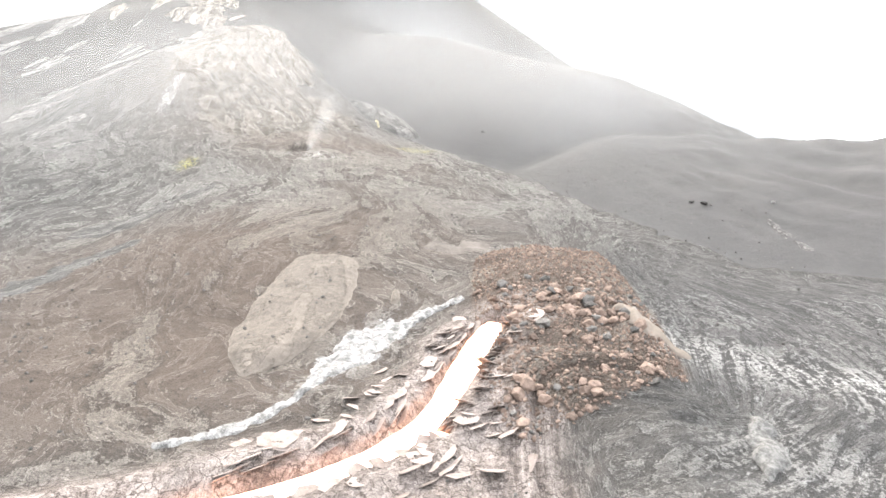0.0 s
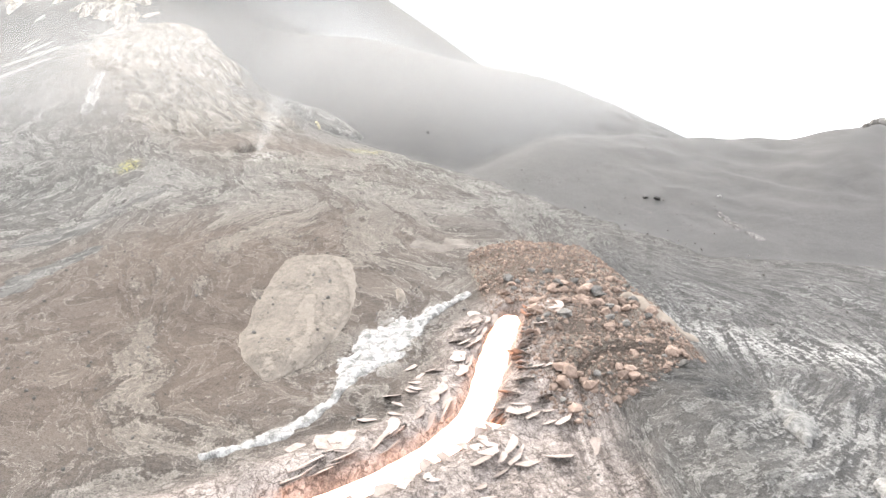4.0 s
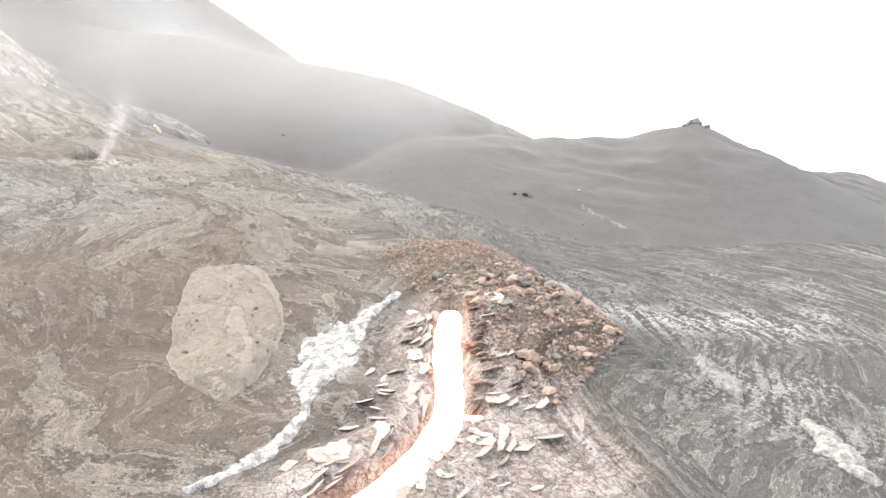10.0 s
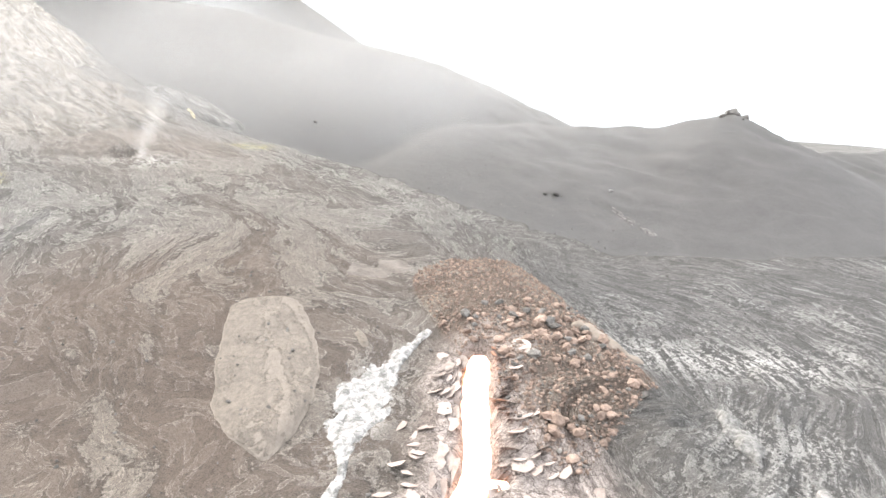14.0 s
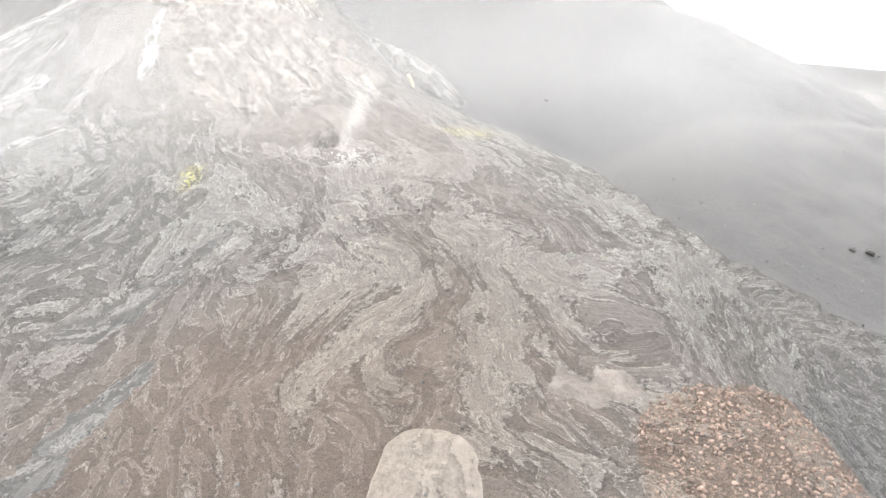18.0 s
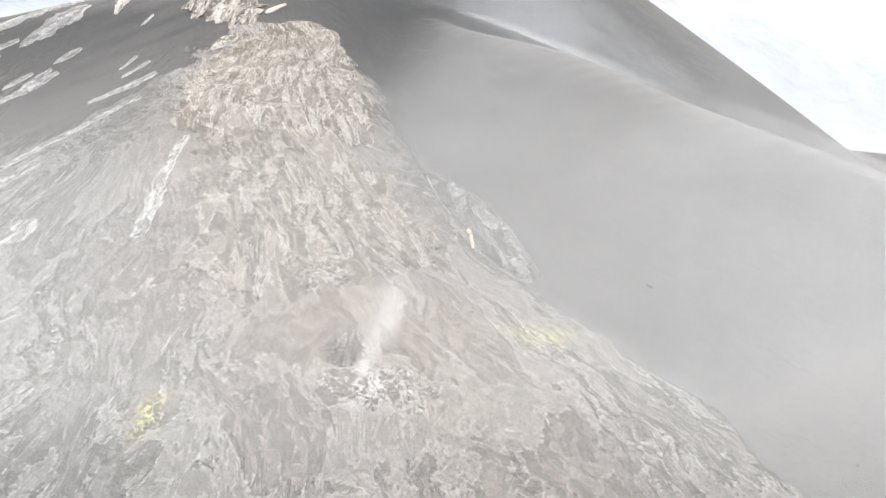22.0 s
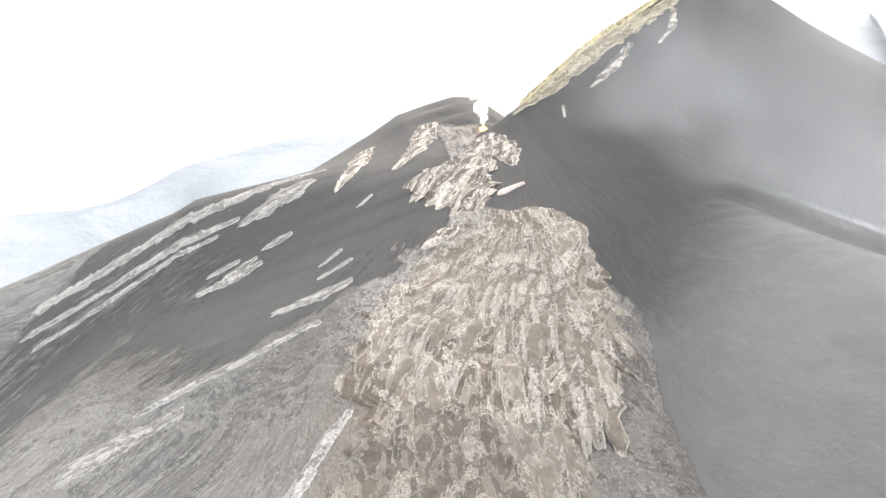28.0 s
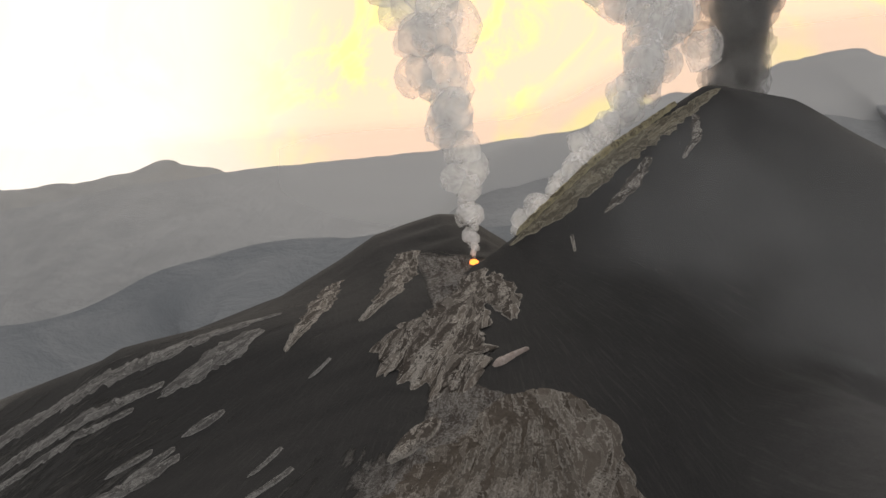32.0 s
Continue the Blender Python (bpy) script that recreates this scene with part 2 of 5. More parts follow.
def ground_material():
    m = Nodes("lava_and_ash")
    flow = m.attr("flow").outputs["Vector"]
    slope = m.attr("slope").outputs["Vector"]
    kind = m.n("SeparateColor", Color=m.attr("kind").outputs["Color"])
    tint = m.n("SeparateColor", Color=m.attr("tint").outputs["Color"])
    crust, ash, ropy = kind.outputs[0], kind.outputs[1], kind.outputs[2]
    brown, white, sulphur = tint.outputs[0], tint.outputs[1], tint.outputs[2]
    pos = m.place()
    broad = m.noise(m.stretch(flow, 0.10, 0.028, 1), 1.0, 4, 0.6, 0.8)
    mid = m.noise(m.stretch(flow, 0.34, 0.075, 1), 1.0, 6, 0.62, 0.8)
    fine = m.noise(pos, 1.3, 8, 0.74, 0.3)
    grain = m.noise(pos, 6.0, 3, 0.7)
    veins = m.noise(m.stretch(flow, 0.55, 0.13, 1), 1.0, 8, 0.74, 2.6)
    clod = m.n("TexVoronoi", Vector=pos, Scale=0.9).outputs["Distance"]
    body = m.math("ADD", m.math("MULTIPLY", broad, 0.58), m.math("MULTIPLY", mid, 0.42))
    lean = m.math("SUBTRACT", crust, 0.5)
    jag = m.math("MULTIPLY", m.math("SUBTRACT", fine, 0.5), 0.17)
    level = m.math("ADD", m.math("ADD", body, jag), lean)
    # lobes of pale crust with a bright brim and a dark gap beside it
    cover = m.ramp(level, 0.505, 0.53)
    brim = m.ramp(m.math("ABSOLUTE", m.math("SUBTRACT", level, 0.53)), 0.004, 0.018, 1.0, 0.0)
    gap = m.ramp(m.math("ABSOLUTE", m.math("SUBTRACT", level, 0.498)), 0.002, 0.016, 1.0, 0.0)
    dark = m.mix(brown, (0.084, 0.081, 0.077), (0.100, 0.075, 0.060))
    pale = m.mix(brown, (0.132, 0.127, 0.121), (0.168, 0.143, 0.120))
    colour = m.mix(cover, dark, pale)
    # smaller lobes and toes
    toes = m.math("ADD", m.noise(m.stretch(flow, 0.72, 0.16, 1), 1.0, 5, 0.62, 0.8), m.math("MULTIPLY", jag, 0.5))
    colour = m.mix(m.ramp(toes, 0.50, 0.53, 0.0, 0.33), colour, m.mix(brown, (0.18, 0.174, 0.165), (0.205, 0.17, 0.14)))
    toe_brim = m.ramp(m.math("ABSOLUTE", m.math("SUBTRACT", toes, 0.53)), 0.002, 0.012, 0.7, 0.0)
    toe_gap = m.ramp(m.math("ABSOLUTE", m.math("SUBTRACT", toes, 0.49)), 0.002, 0.014, 0.6, 0.0)
    wrinkle = m.noise(m.stretch(flow, 2.0, 0.8, 1), 1.0, 4, 0.66, 0.9)
    line = m.ramp(m.math("ABSOLUTE", m.math("SUBTRACT", wrinkle, 0.52)), 0.004, 0.03, 0.34, 0.0)
    seam = m.ramp(m.math("ABSOLUTE", m.math("SUBTRACT", wrinkle, 0.44)), 0.004, 0.03, 0.38, 0.0)
    black, bright = (0.052, 0.048, 0.045), m.mix(brown, (0.31, 0.305, 0.29), (0.33, 0.29, 0.25))
    colour = m.mix(m.math("MULTIPLY", gap, 0.5), colour, black)
    colour = m.mix(toe_gap, colour, black)
    colour = m.mix(seam, colour, black)
    colour = m.mix(line, colour, m.mix(0.5, colour, bright))
    colour = m.mix(toe_brim, colour, bright)
    colour = m.mix(m.math("MULTIPLY", brim, m.ramp(fine, 0.4, 0.6, 0.1, 0.7)), colour, bright)
    colour = m.mix(m.math("MULTIPLY", m.math("MULTIPLY", brown, m.ramp(broad, 0.35, 0.65, 0.75, 0.35)), 0.85), colour, (0.104, 0.081, 0.066))
    colour = m.mix(m.math("MULTIPLY", ropy, 0.55), colour, (0.058, 0.057, 0.057))
    ropes = m.math("MULTIPLY", ropy, m.ramp(m.math("ADD", m.math("MULTIPLY", veins, 0.7), m.math("MULTIPLY", fine, 0.35)), 0.55, 0.63))
    colour = m.mix(m.math("MULTIPLY", ropes, 0.55), colour, (0.29, 0.29, 0.285))
    flake = m.math("MULTIPLY", white, m.ramp(m.math("ADD", m.math("MULTIPLY", toes, 0.45), m.math("MULTIPLY", fine, 0.65)), 0.53, 0.60))
    colour = m.mix(flake, colour, (0.52, 0.51, 0.49))
    colour = m.mix(m.math("MULTIPLY", sulphur, m.ramp(fine, 0.45, 0.6)), colour, (0.42, 0.38, 0.10))
    baked = m.n("SeparateXYZ", Vector=flow).outputs[2]
    crack = m.n("TexVoronoi", Vector=m.mix(1.0, pos, m.mix(1.0, m.n("TexNoise", Vector=pos, Scale=0.35, Detail=6.0).outputs["Color"], (6.0, 6.0, 6.0), "MULTIPLY"), "ADD"), Scale=0.36)
    crack.feature = "DISTANCE_TO_EDGE"
    plates = m.mix(m.ramp(m.math("ADD", m.math("MULTIPLY", mid, 0.5), m.math("MULTIPLY", fine, 0.5)), 0.38, 0.62), (0.20, 0.162, 0.145), (0.47, 0.415, 0.385))
    plates = m.mix(m.ramp(crack.outputs["Distance"], 0.0, 0.045, 0.8, 0.0), plates, (0.06, 0.045, 0.038))
    plates = m.mix(toe_gap, plates, (0.085, 0.062, 0.053))
    colour = m.mix(m.math("MULTIPLY", baked, m.ramp(m.math("ADD", fine, m.math("MULTIPLY", mid, 0.6)), 0.55, 0.85, 0.35, 1.0)), colour, plates)
    # ash, with thin streaks of crust showing through where it is thin
    run = m.noise(m.stretch(slope, 0.32, 0.055, 1), 1.0, 6, 0.68, 0.7)
    thread = m.noise(m.stretch(slope, 1.3, 0.10, 1), 1.0, 5, 0.68, 0.5)
    thin = m.math("ADD", ash, m.math("MULTIPLY", m.math("SUBTRACT", m.math("ADD", m.math("MULTIPLY", run, 0.65), m.math("MULTIPLY", thread, 0.35)), 0.5), 1.5))
    ashes = m.mix(m.noise(pos, 0.05, 4, 0.6), (0.024, 0.0233, 0.023), (0.034, 0.033, 0.032))
    # haze over the ridge and hill, painted in as a paler ash colour
    hazed = m.n("SeparateXYZ", Vector=slope).outputs[2]
    ashes = m.mix(hazed, ashes, m.mix(m.noise(pos, 0.09, 6, 0.66, 0.4), (0.048, 0.047, 0.0465), (0.082, 0.080, 0.078)))
    ashes = m.mix(m.ramp(thread, 0.5, 0.66, 0.0, 0.35), ashes, m.mix(0.5, ashes, (0.10, 0.096, 0.090)))
    scree = m.mix(m.ramp(thread, 0.44, 0.56), m.mix(0.5, colour, (0.045, 0.041, 0.037)), m.mix(0.6, colour, (0.105, 0.100, 0.093)))
    colour = m.mix(m.ramp(ash, 0.3, 0.7), colour, scree)
    hidden = m.math("MULTIPLY", m.ramp(thin, 0.62, 0.70), m.ramp(ash, 0.15, 0.6))
    colour = m.mix(hidden, colour, ashes)
    colour = m.mix(m.math("MULTIPLY", m.ramp(grain, 0.45, 0.62), m.ramp(ash, 0.5, 1.0, 0.5, 0.22)), colour, (0.16, 0.15, 0.14), "MULTIPLY")
    rough = m.math("SUBTRACT", 1.0, m.math("MULTIPLY", hidden, 0.88))
    relief = m.math("ADD", m.math("ADD", m.math("MULTIPLY", cover, 0.35), m.math("MULTIPLY", clod, -0.3)), m.math("ADD", m.math("MULTIPLY", fine, 0.9), m.math("MULTIPLY", toes, 1.3)))
    relief = m.math("MULTIPLY", rough, m.math("ADD", relief, m.math("MULTIPLY", wrinkle, 0.4)))
    return m.done(colour, 0.92, relief, 0.9, 1.0, 0.2)


def rock_material(name, dark, pale, scale=0.6, bump=0.6):
    m = Nodes(name)
    pos = m.place()
    each = m.n("ObjectInfo").outputs["Random"]
    island = m.n("NewGeometry").outputs["Random Per Island"]
    big = m.noise(pos, scale, 5, 0.6, 0.4)
    fine = m.noise(pos, scale * 7, 5, 0.7)
    colour = m.mix(m.ramp(m.math("ADD", m.math("MULTIPLY", big, 0.6), m.math("MULTIPLY", fine, 0.4)), 0.35, 0.68), dark, pale)
    shade = m.math("ADD", 0.62, m.math("MULTIPLY", m.math("FRACT", m.math("ADD", each, island)), 0.6))
    colour = m.mix(1.0, colour, m.n("CombineXYZ", X=shade, Y=shade, Z=shade).outputs[0], "MULTIPLY")
    return m.done(colour, 0.9, m.math("ADD", big, m.math("MULTIPLY", fine, 0.5)), bump, 0.25)


def lava_material():
    m = Nodes("molten_lava")
    flow = m.attr("flow").outputs["Vector"]
    skin = m.noise(m.stretch(flow, 0.9, 0.16, 1), 1.0, 6, 0.65, 0.6)
    rim = m.n("SeparateXYZ", Vector=m.attr("flow").outputs["Vector"]).outputs[2]
    heat = m.ramp(m.math("ADD", m.math("MULTIPLY", skin, 0.35), rim), 0.04, 0.34)
    colour = m.mix(heat, (1.0, 0.24, 0.09), (1.0, 0.52, 0.33))
    shader = m.n("Emission", Color=colour, Strength=m.math("ADD", 0.35, m.math("MULTIPLY", heat, 1.9)))
    m.t.links.new(shader.outputs[0], m.out.inputs["Surface"])
    return m.mat


GROUND = ground_material()
LAVA = lava_material()
TAN_ASH = rock_material("tan_ash", (0.125, 0.105, 0.088), (0.165, 0.14, 0.118), 0.35, 0.15)
WHITE_CRUST = rock_material("white_salt_crust", (0.10, 0.097, 0.092), (0.50, 0.49, 0.475), 1.0, 0.9)
PINK_CRUST = rock_material("baked_lava_crust", (0.21, 0.168, 0.148), (0.34, 0.292, 0.265), 0.9, 0.8)
RUBBLE = rock_material("rusty_rubble", (0.130, 0.092, 0.074), (0.26, 0.195, 0.158), 1.3, 0.7)
PALE_BLOCK = rock_material("pale_speckled_crust", (0.085, 0.082, 0.078), (0.30, 0.292, 0.28), 1.4, 0.9)
GREY_ROCK = rock_material("grey_rock", (0.06, 0.056, 0.052), (0.16, 0.15, 0.14), 1.2, 0.7)
BROWN_SLAB = rock_material("brown_crust", (0.070, 0.060, 0.053), (0.150, 0.132, 0.118), 0.25, 0.4)


# ---- building helpers ----
def part(name, bm, material, parent=None, label="", smooth=True):
    """Links a bmesh as one mesh object, under a thing or a part if one is given."""
    me = bpy.data.meshes.new(name)
    bm.to_mesh(me)
    bm.free()
    me.materials.append(material)
    if smooth:
        me.polygons.foreach_set("use_smooth", [True] * len(me.polygons))
    ob = new(name, me)
    if parent is not None:
        ob.parent = parent
    return tagged(ob, label)


def mesh_of(name, verts, faces, material, smooth=True):
    me = bpy.data.meshes.new(name)
    me.from_pydata([tuple(v) for v in verts], [], [tuple(f) for f in faces])
    me.materials.append(material)
    if smooth:
        me.polygons.foreach_set("use_smooth", [True] * len(me.polygons))
    me.update()
    return me


def height(x, y):
    """The height of the finished ground sheet."""
    x, y = np.atleast_1d(np.asarray(x, float)), np.atleast_1d(np.asarray(y, float))
    i = np.clip(np.searchsorted(GX, x) - 1, 0, len(GX) - 2)
    j = np.clip(np.searchsorted(GY, y) - 1, 0, len(GY) - 2)
    fx, fy = (x - GX[i]) / (GX[i + 1] - GX[i]), (y - GY[j]) / (GY[j + 1] - GY[j])
    g = GROUND_Z
    return (g[j, i] * (1 - fx) + g[j, i + 1] * fx) * (1 - fy) + (g[j + 1, i] * (1 - fx) + g[j + 1, i + 1] * fx) * fy


def flow_frame(x, y, s, u):
    """Along and across the way the lava ran: the flow fans out below and winds in places."""
    spread = np.interp(y, [60, 120, 200, 260, 330, 400, 480], [2.6, 2.3, 1.6, 1.15, 0.9, 0.8, 0.9])
    wx = fbm(x / 34, y / 34, 3, 1) * 6.5 + fbm(x / 9, y / 9, 3, 4) * 0.9
    wy = fbm(x / 30, y / 30, 3, 2) * 9
    east = np.maximum(step(45, 70, x) * step(190, 120, y), step(34, 46, x) * step(84, 70, y))
    # the dark field east of the mound curls round it
    ang = np.arctan2(y - 88, x - 46)
    rad = np.hypot(x - 46, y - 88)
    across = (u / spread) * (1 - east) + rad * 0.8 * east
    along = s * (1 - east) + ang * 30 * east
    near_top = step(285, 345, y)
    return across * (1 - 0.15 * near_top) + wx * (1 - 0.35 * near_top), (along + wy * (1 - 0.3 * near_top)) * (1 + 0.45 * near_top)


def zones(x, y, z, lava, s, u):
    """What the surface is made of at each place: kind (crust, ash, ropy) and tint (brown, white, sulphur)."""
    wob = fbm(x / 26, y / 26, 4, 3)
    small = fbm(x / 7, y / 7, 3, 5)
    mound = step(1.6, 1.0, ((x - 46) / 13.0) ** 4 + ((y - 98 - 0.25 * (x - 46)) / 29.0) ** 4)
    mound = mound * step(1, -3, x - 40 - 1.6 * (y - 68))
    raised = 4.6 * np.exp(-(((x - 46) / 13.0) ** 4 + ((y - 98 - 0.25 * (x - 46)) / 29.0) ** 4))
    ash = step(0.15, 1.0, z - raised - lava + 0.7 * small)
    # ash between the lava tongues on the western flank, and below the ledge
    flank = step(30, 44, -u + 16 * step(325, 365, y) + 14 * wob + 6 * small) * step(300, 345, y + 14 * wob - 0.25 * (x + 100)) * step(-340, -290, x)
    gap = step(392, 400, y + 4 * small) * step(412, 404, y + 3 * wob)
    ash = np.maximum(ash, (0.80 + 0.14 * step(-0.2, 0.4, wob) - 0.16 * step(60, 130, -u) * step(420, 340, y)) * flank)
    top = step(-14, -22, u + 5 * wob) * step(352, 374, y)
    ash = np.maximum(ash, np.maximum(gap, top) * step(60, 50, np.abs(u)))
    ash = np.maximum(ash, step(455, 475, y + 8 * wob))
    crust = 0.50 + 0.10 * wob + 0.02 * step(190, 270, y) - 0.05 * step(120, 60, y)
    crust = crust - 0.05 * step(-20, -45, x) * step(150, 100, y) - 0.19 * step(55, 80, x) * step(200, 150, y)
    mid = np.exp(-(((x - 12) / 38) ** 2 + ((y - 172) / 40) ** 2))
    crust = crust + 0.045 * mid - 0.03 * np.exp(-(((x + 12) / 40) ** 2 + ((y - 100) / 40) ** 4))
    ropy = step(48, 62, x + 6 * wob) * step(150, 110, y) + 0.35 * step(225, 260, y)
    brown = np.exp(-(((x + 12) / 48) ** 2 + ((y - 105) / 48) ** 4)) + 0.4 * mid
    brown = brown + 0.95 * np.exp(-((u / 32) ** 2)) * step(180, 240, y)
    brown = np.clip(brown * (1 - step(46, 62, x) * step(140, 110, y)), 0, 1)
    white = 0.6 * np.exp(-(((x + 12) / 8) ** 2 + ((y - 209) / 4.5) ** 2)) + 0.38 * step(48, 60, x) * step(130, 70, y) * step(0.0, 0.4, wob)
    white = white + 0.30 * step(300, 335, y) * step(40, 25, np.abs(u))
    sulphur = np.exp(-(((x + 48) / 2.2) ** 2 + ((y - 200) / 4) ** 2)) + 0.55 * np.exp(-(((x - 18) / 7) ** 2 + ((y - 232) / 4) ** 2))
    sulphur = sulphur + 0.7 * np.exp(-(((x + 118 + 0.6 * (470 - y)) / 4) ** 2)) * step(462, 470, y) * step(560, 520, y)
    white = white + 0.75 * np.exp(-(((x - 17 - 0.55 * (y - 91)) / 4.5) ** 2 + ((y - 90) / 9) ** 2))
    off = ((x - 57) * 13 + (y - 93) * 28 + 60 * wob) / 30.9
    white = white + 0.6 * np.exp(-((off / 5.5) ** 2)) * step(54, 58, x) * step(100, 76, x)
    brown = np.maximum(brown * 0.8, 0.95 * mound)
    crust = np.where(mound > 0.5, 0.5, crust)
    return np.clip(np.stack([crust, ash, ropy * (1 - mound)], -1), 0, 1), np.clip(np.stack([brown, white, sulphur], -1), 0, 1)


def relief(x, y):
    """The height with the relief of the lava's surface."""
    z, lava, s, u = land(x, y)
    kind, tint = zones(x, y, z, lava, s, u)
    a, f = flow_frame(x, y, s, u)
    rough = (1 - kind[..., 1]) * (1 - 0.5 * step(170, 260, np.abs(x)))
    z = z + rough * (0.75 * fbm(a / 7, f / 26, 4, 2) + 0.55 * fbm(a / 2.6, f / 7, 3, 4) + 0.5 * np.abs(fbm(x / 5, y / 5, 3, 1)))
    z = z + 0.10 * kind[..., 1] * fbm(x / 9, y / 9, 3, 3)
    hill = step(75, 105, x) * step(135, 160, y) * kind[..., 1] * step(420, 300, y)
    z = z + hill * (1.1 * fbm(x / 16, y / 16, 4, 2) - 2.2 * np.abs(fbm((x + 0.5 * y) / 13, (y - 0.5 * x) / 45, 3, 1)) + 0.5)
    z = z + 1.6 * fbm(x / 60, y / 60, 3, 0) * step(60, 140, np.hypot(x - 30, y - 90)) * (0.35 + 0.65 * rough)
    # the lava channel and the vent pit
    d, along, _ = channel_near(x, y)
    z = z - 1.7 * step(3.4, 1.7, d) + 0.9 * np.exp(-(((d - 6.0) / 2.2) ** 2)) * step(0.0, 3.0, along)
    z = z - 1.5 * np.exp(-((((x - 26.9) / 2.4) ** 2 + ((y - 70.2) / 1.5) ** 2) ** 2))
    z = z - 4.0 * np.exp(-(((x + 19) / 3.2) ** 2 + ((y - 218) / 2.6) ** 2))
    baked = np.clip(step(11.0, 4.0, d + 3 * fbm(x / 4, y / 4, 3, 2)) * step(-3, 4, along) + step(14, 5, np.hypot(x - 30.5, (y - 62) * 0.8) + 8 * fbm(x / 7, y / 7, 4, 3)), 0, 1)
    return z, kind, tint, a, f, baked


CHANNEL = Crest([(35.5, 93.2, 0), (32.9, 88, 0), (30.6, 83.6, 0), (28.5, 78.2, 0), (25.4, 72.6, 0), (20.8, 67.2, 0), (14.5, 62.7, 0), (8.8, 59.8, 0), (-6, 54, 0), (-30, 46.5, 0), (-60, 41.5, 0)], smooth=4)


def channel_near(x, y):
    s, u, _ = CHANNEL.near(x, y)
    return np.hypot(u, np.maximum(-s, 0)), s, u


# ---- the ground, one sheet to the horizon ----
def spaced(*runs):
    """Grid lines: from, to and spacing, one run after another."""
    out = []
    for lo, hi, gap in runs:
        out.append(np.arange(lo, hi, gap))
    return np.concatenate(out)


def far_lines(start, end, gap, grow=1.22):
    out, v, g = [], start, gap
    while v < end:
        v += g
        g *= grow
        out.append(v)
    return np.array(out)


GX = np.concatenate([-far_lines(330, 4200, 3)[::-1], spaced((-330, -130, 2.2), (-130, -52, 1.1), (-52, 82, 0.6), (82, 140, 1.1), (140, 330, 2.4)), far_lines(330, 4200, 3)])
GY = np.concatenate([-far_lines(60, 3500, 3)[::-1], spaced((-60, 38, 2.0), (38, 150, 0.55), (150, 250, 0.75), (250, 420, 1.0), (420, 480, 1.3), (480, 680, 2.5)), far_lines(680, 4600, 3)])


GROUND_Z = np.zeros((len(GY), len(GX)))


def build_ground():
    xx, yy = np.meshgrid(GX, GY)
    z, kind, tint, a, f, baked = relief(xx.ravel(), yy.ravel())
    n, m = len(GX), len(GY)
    GROUND_Z[:] = z.reshape(m, n)
    me = bpy.data.meshes.new("ground")
    me.vertices.add(n * m)
    me.vertices.foreach_set("co", np.stack([xx.ravel(), yy.ravel(), z], 1).astype(np.float32).ravel())
    i = (np.arange(m - 1)[:, None] * n + np.arange(n - 1)[None]).ravel()
    quads = np.stack([i, i + 1, i + n + 1, i + n], 1).astype(np.int32)
    me.loops.add(quads.size)
    me.loops.foreach_set("vertex_index", quads.ravel())
    me.polygons.add(len(quads))
    me.polygons.foreach_set("loop_start", np.arange(0, quads.size, 4, dtype=np.int32))
    me.update(calc_edges=True)
    me.polygons.foreach_set("use_smooth", np.ones(len(quads), bool))
    for name, values in (("kind", kind), ("tint", tint)):
        layer = me.attributes.new(name, "FLOAT_COLOR", "POINT")
        layer.data.foreach_set("color", np.concatenate([values, np.ones((n * m, 1))], 1).astype(np.float32).ravel())
    layer = me.attributes.new("flow", "FLOAT_VECTOR", "POINT")
    layer.data.foreach_set("vector", np.stack([a, f, baked], 1).astype(np.float32).ravel())
    away, turn = np.hypot(xx + 126, yy - 462), np.arctan2(xx + 126, 462 - yy)
    # weight of the haze painted into the ash colour, strongest on the eastern slopes
    hazed = step(-70, 10, xx + 25 * fbm(xx / 40, yy / 40, 3, 1) - 0.5 * np.maximum(yy - 400, 0)) * step(560, 430, yy + 20 * fbm(xx / 30, yy / 30, 3, 4))
    layer = me.attributes.new("slope", "FLOAT_VECTOR", "POINT")
    layer.data.foreach_set("vector", np.stack([(turn * 105 + 3 * fbm(xx / 25, yy / 25, 3, 2)).ravel(), (away + 6 * fbm(xx / 30, yy / 30, 2, 4)).ravel(), hazed.ravel()], 1).astype(np.float32).ravel())
    me.materials.append(GROUND)
    me.validate()
    return tagged(new("ground", me), "volcanic ground of grey lava crust and dark ash", "ground", kind="structure")


ground = build_ground()


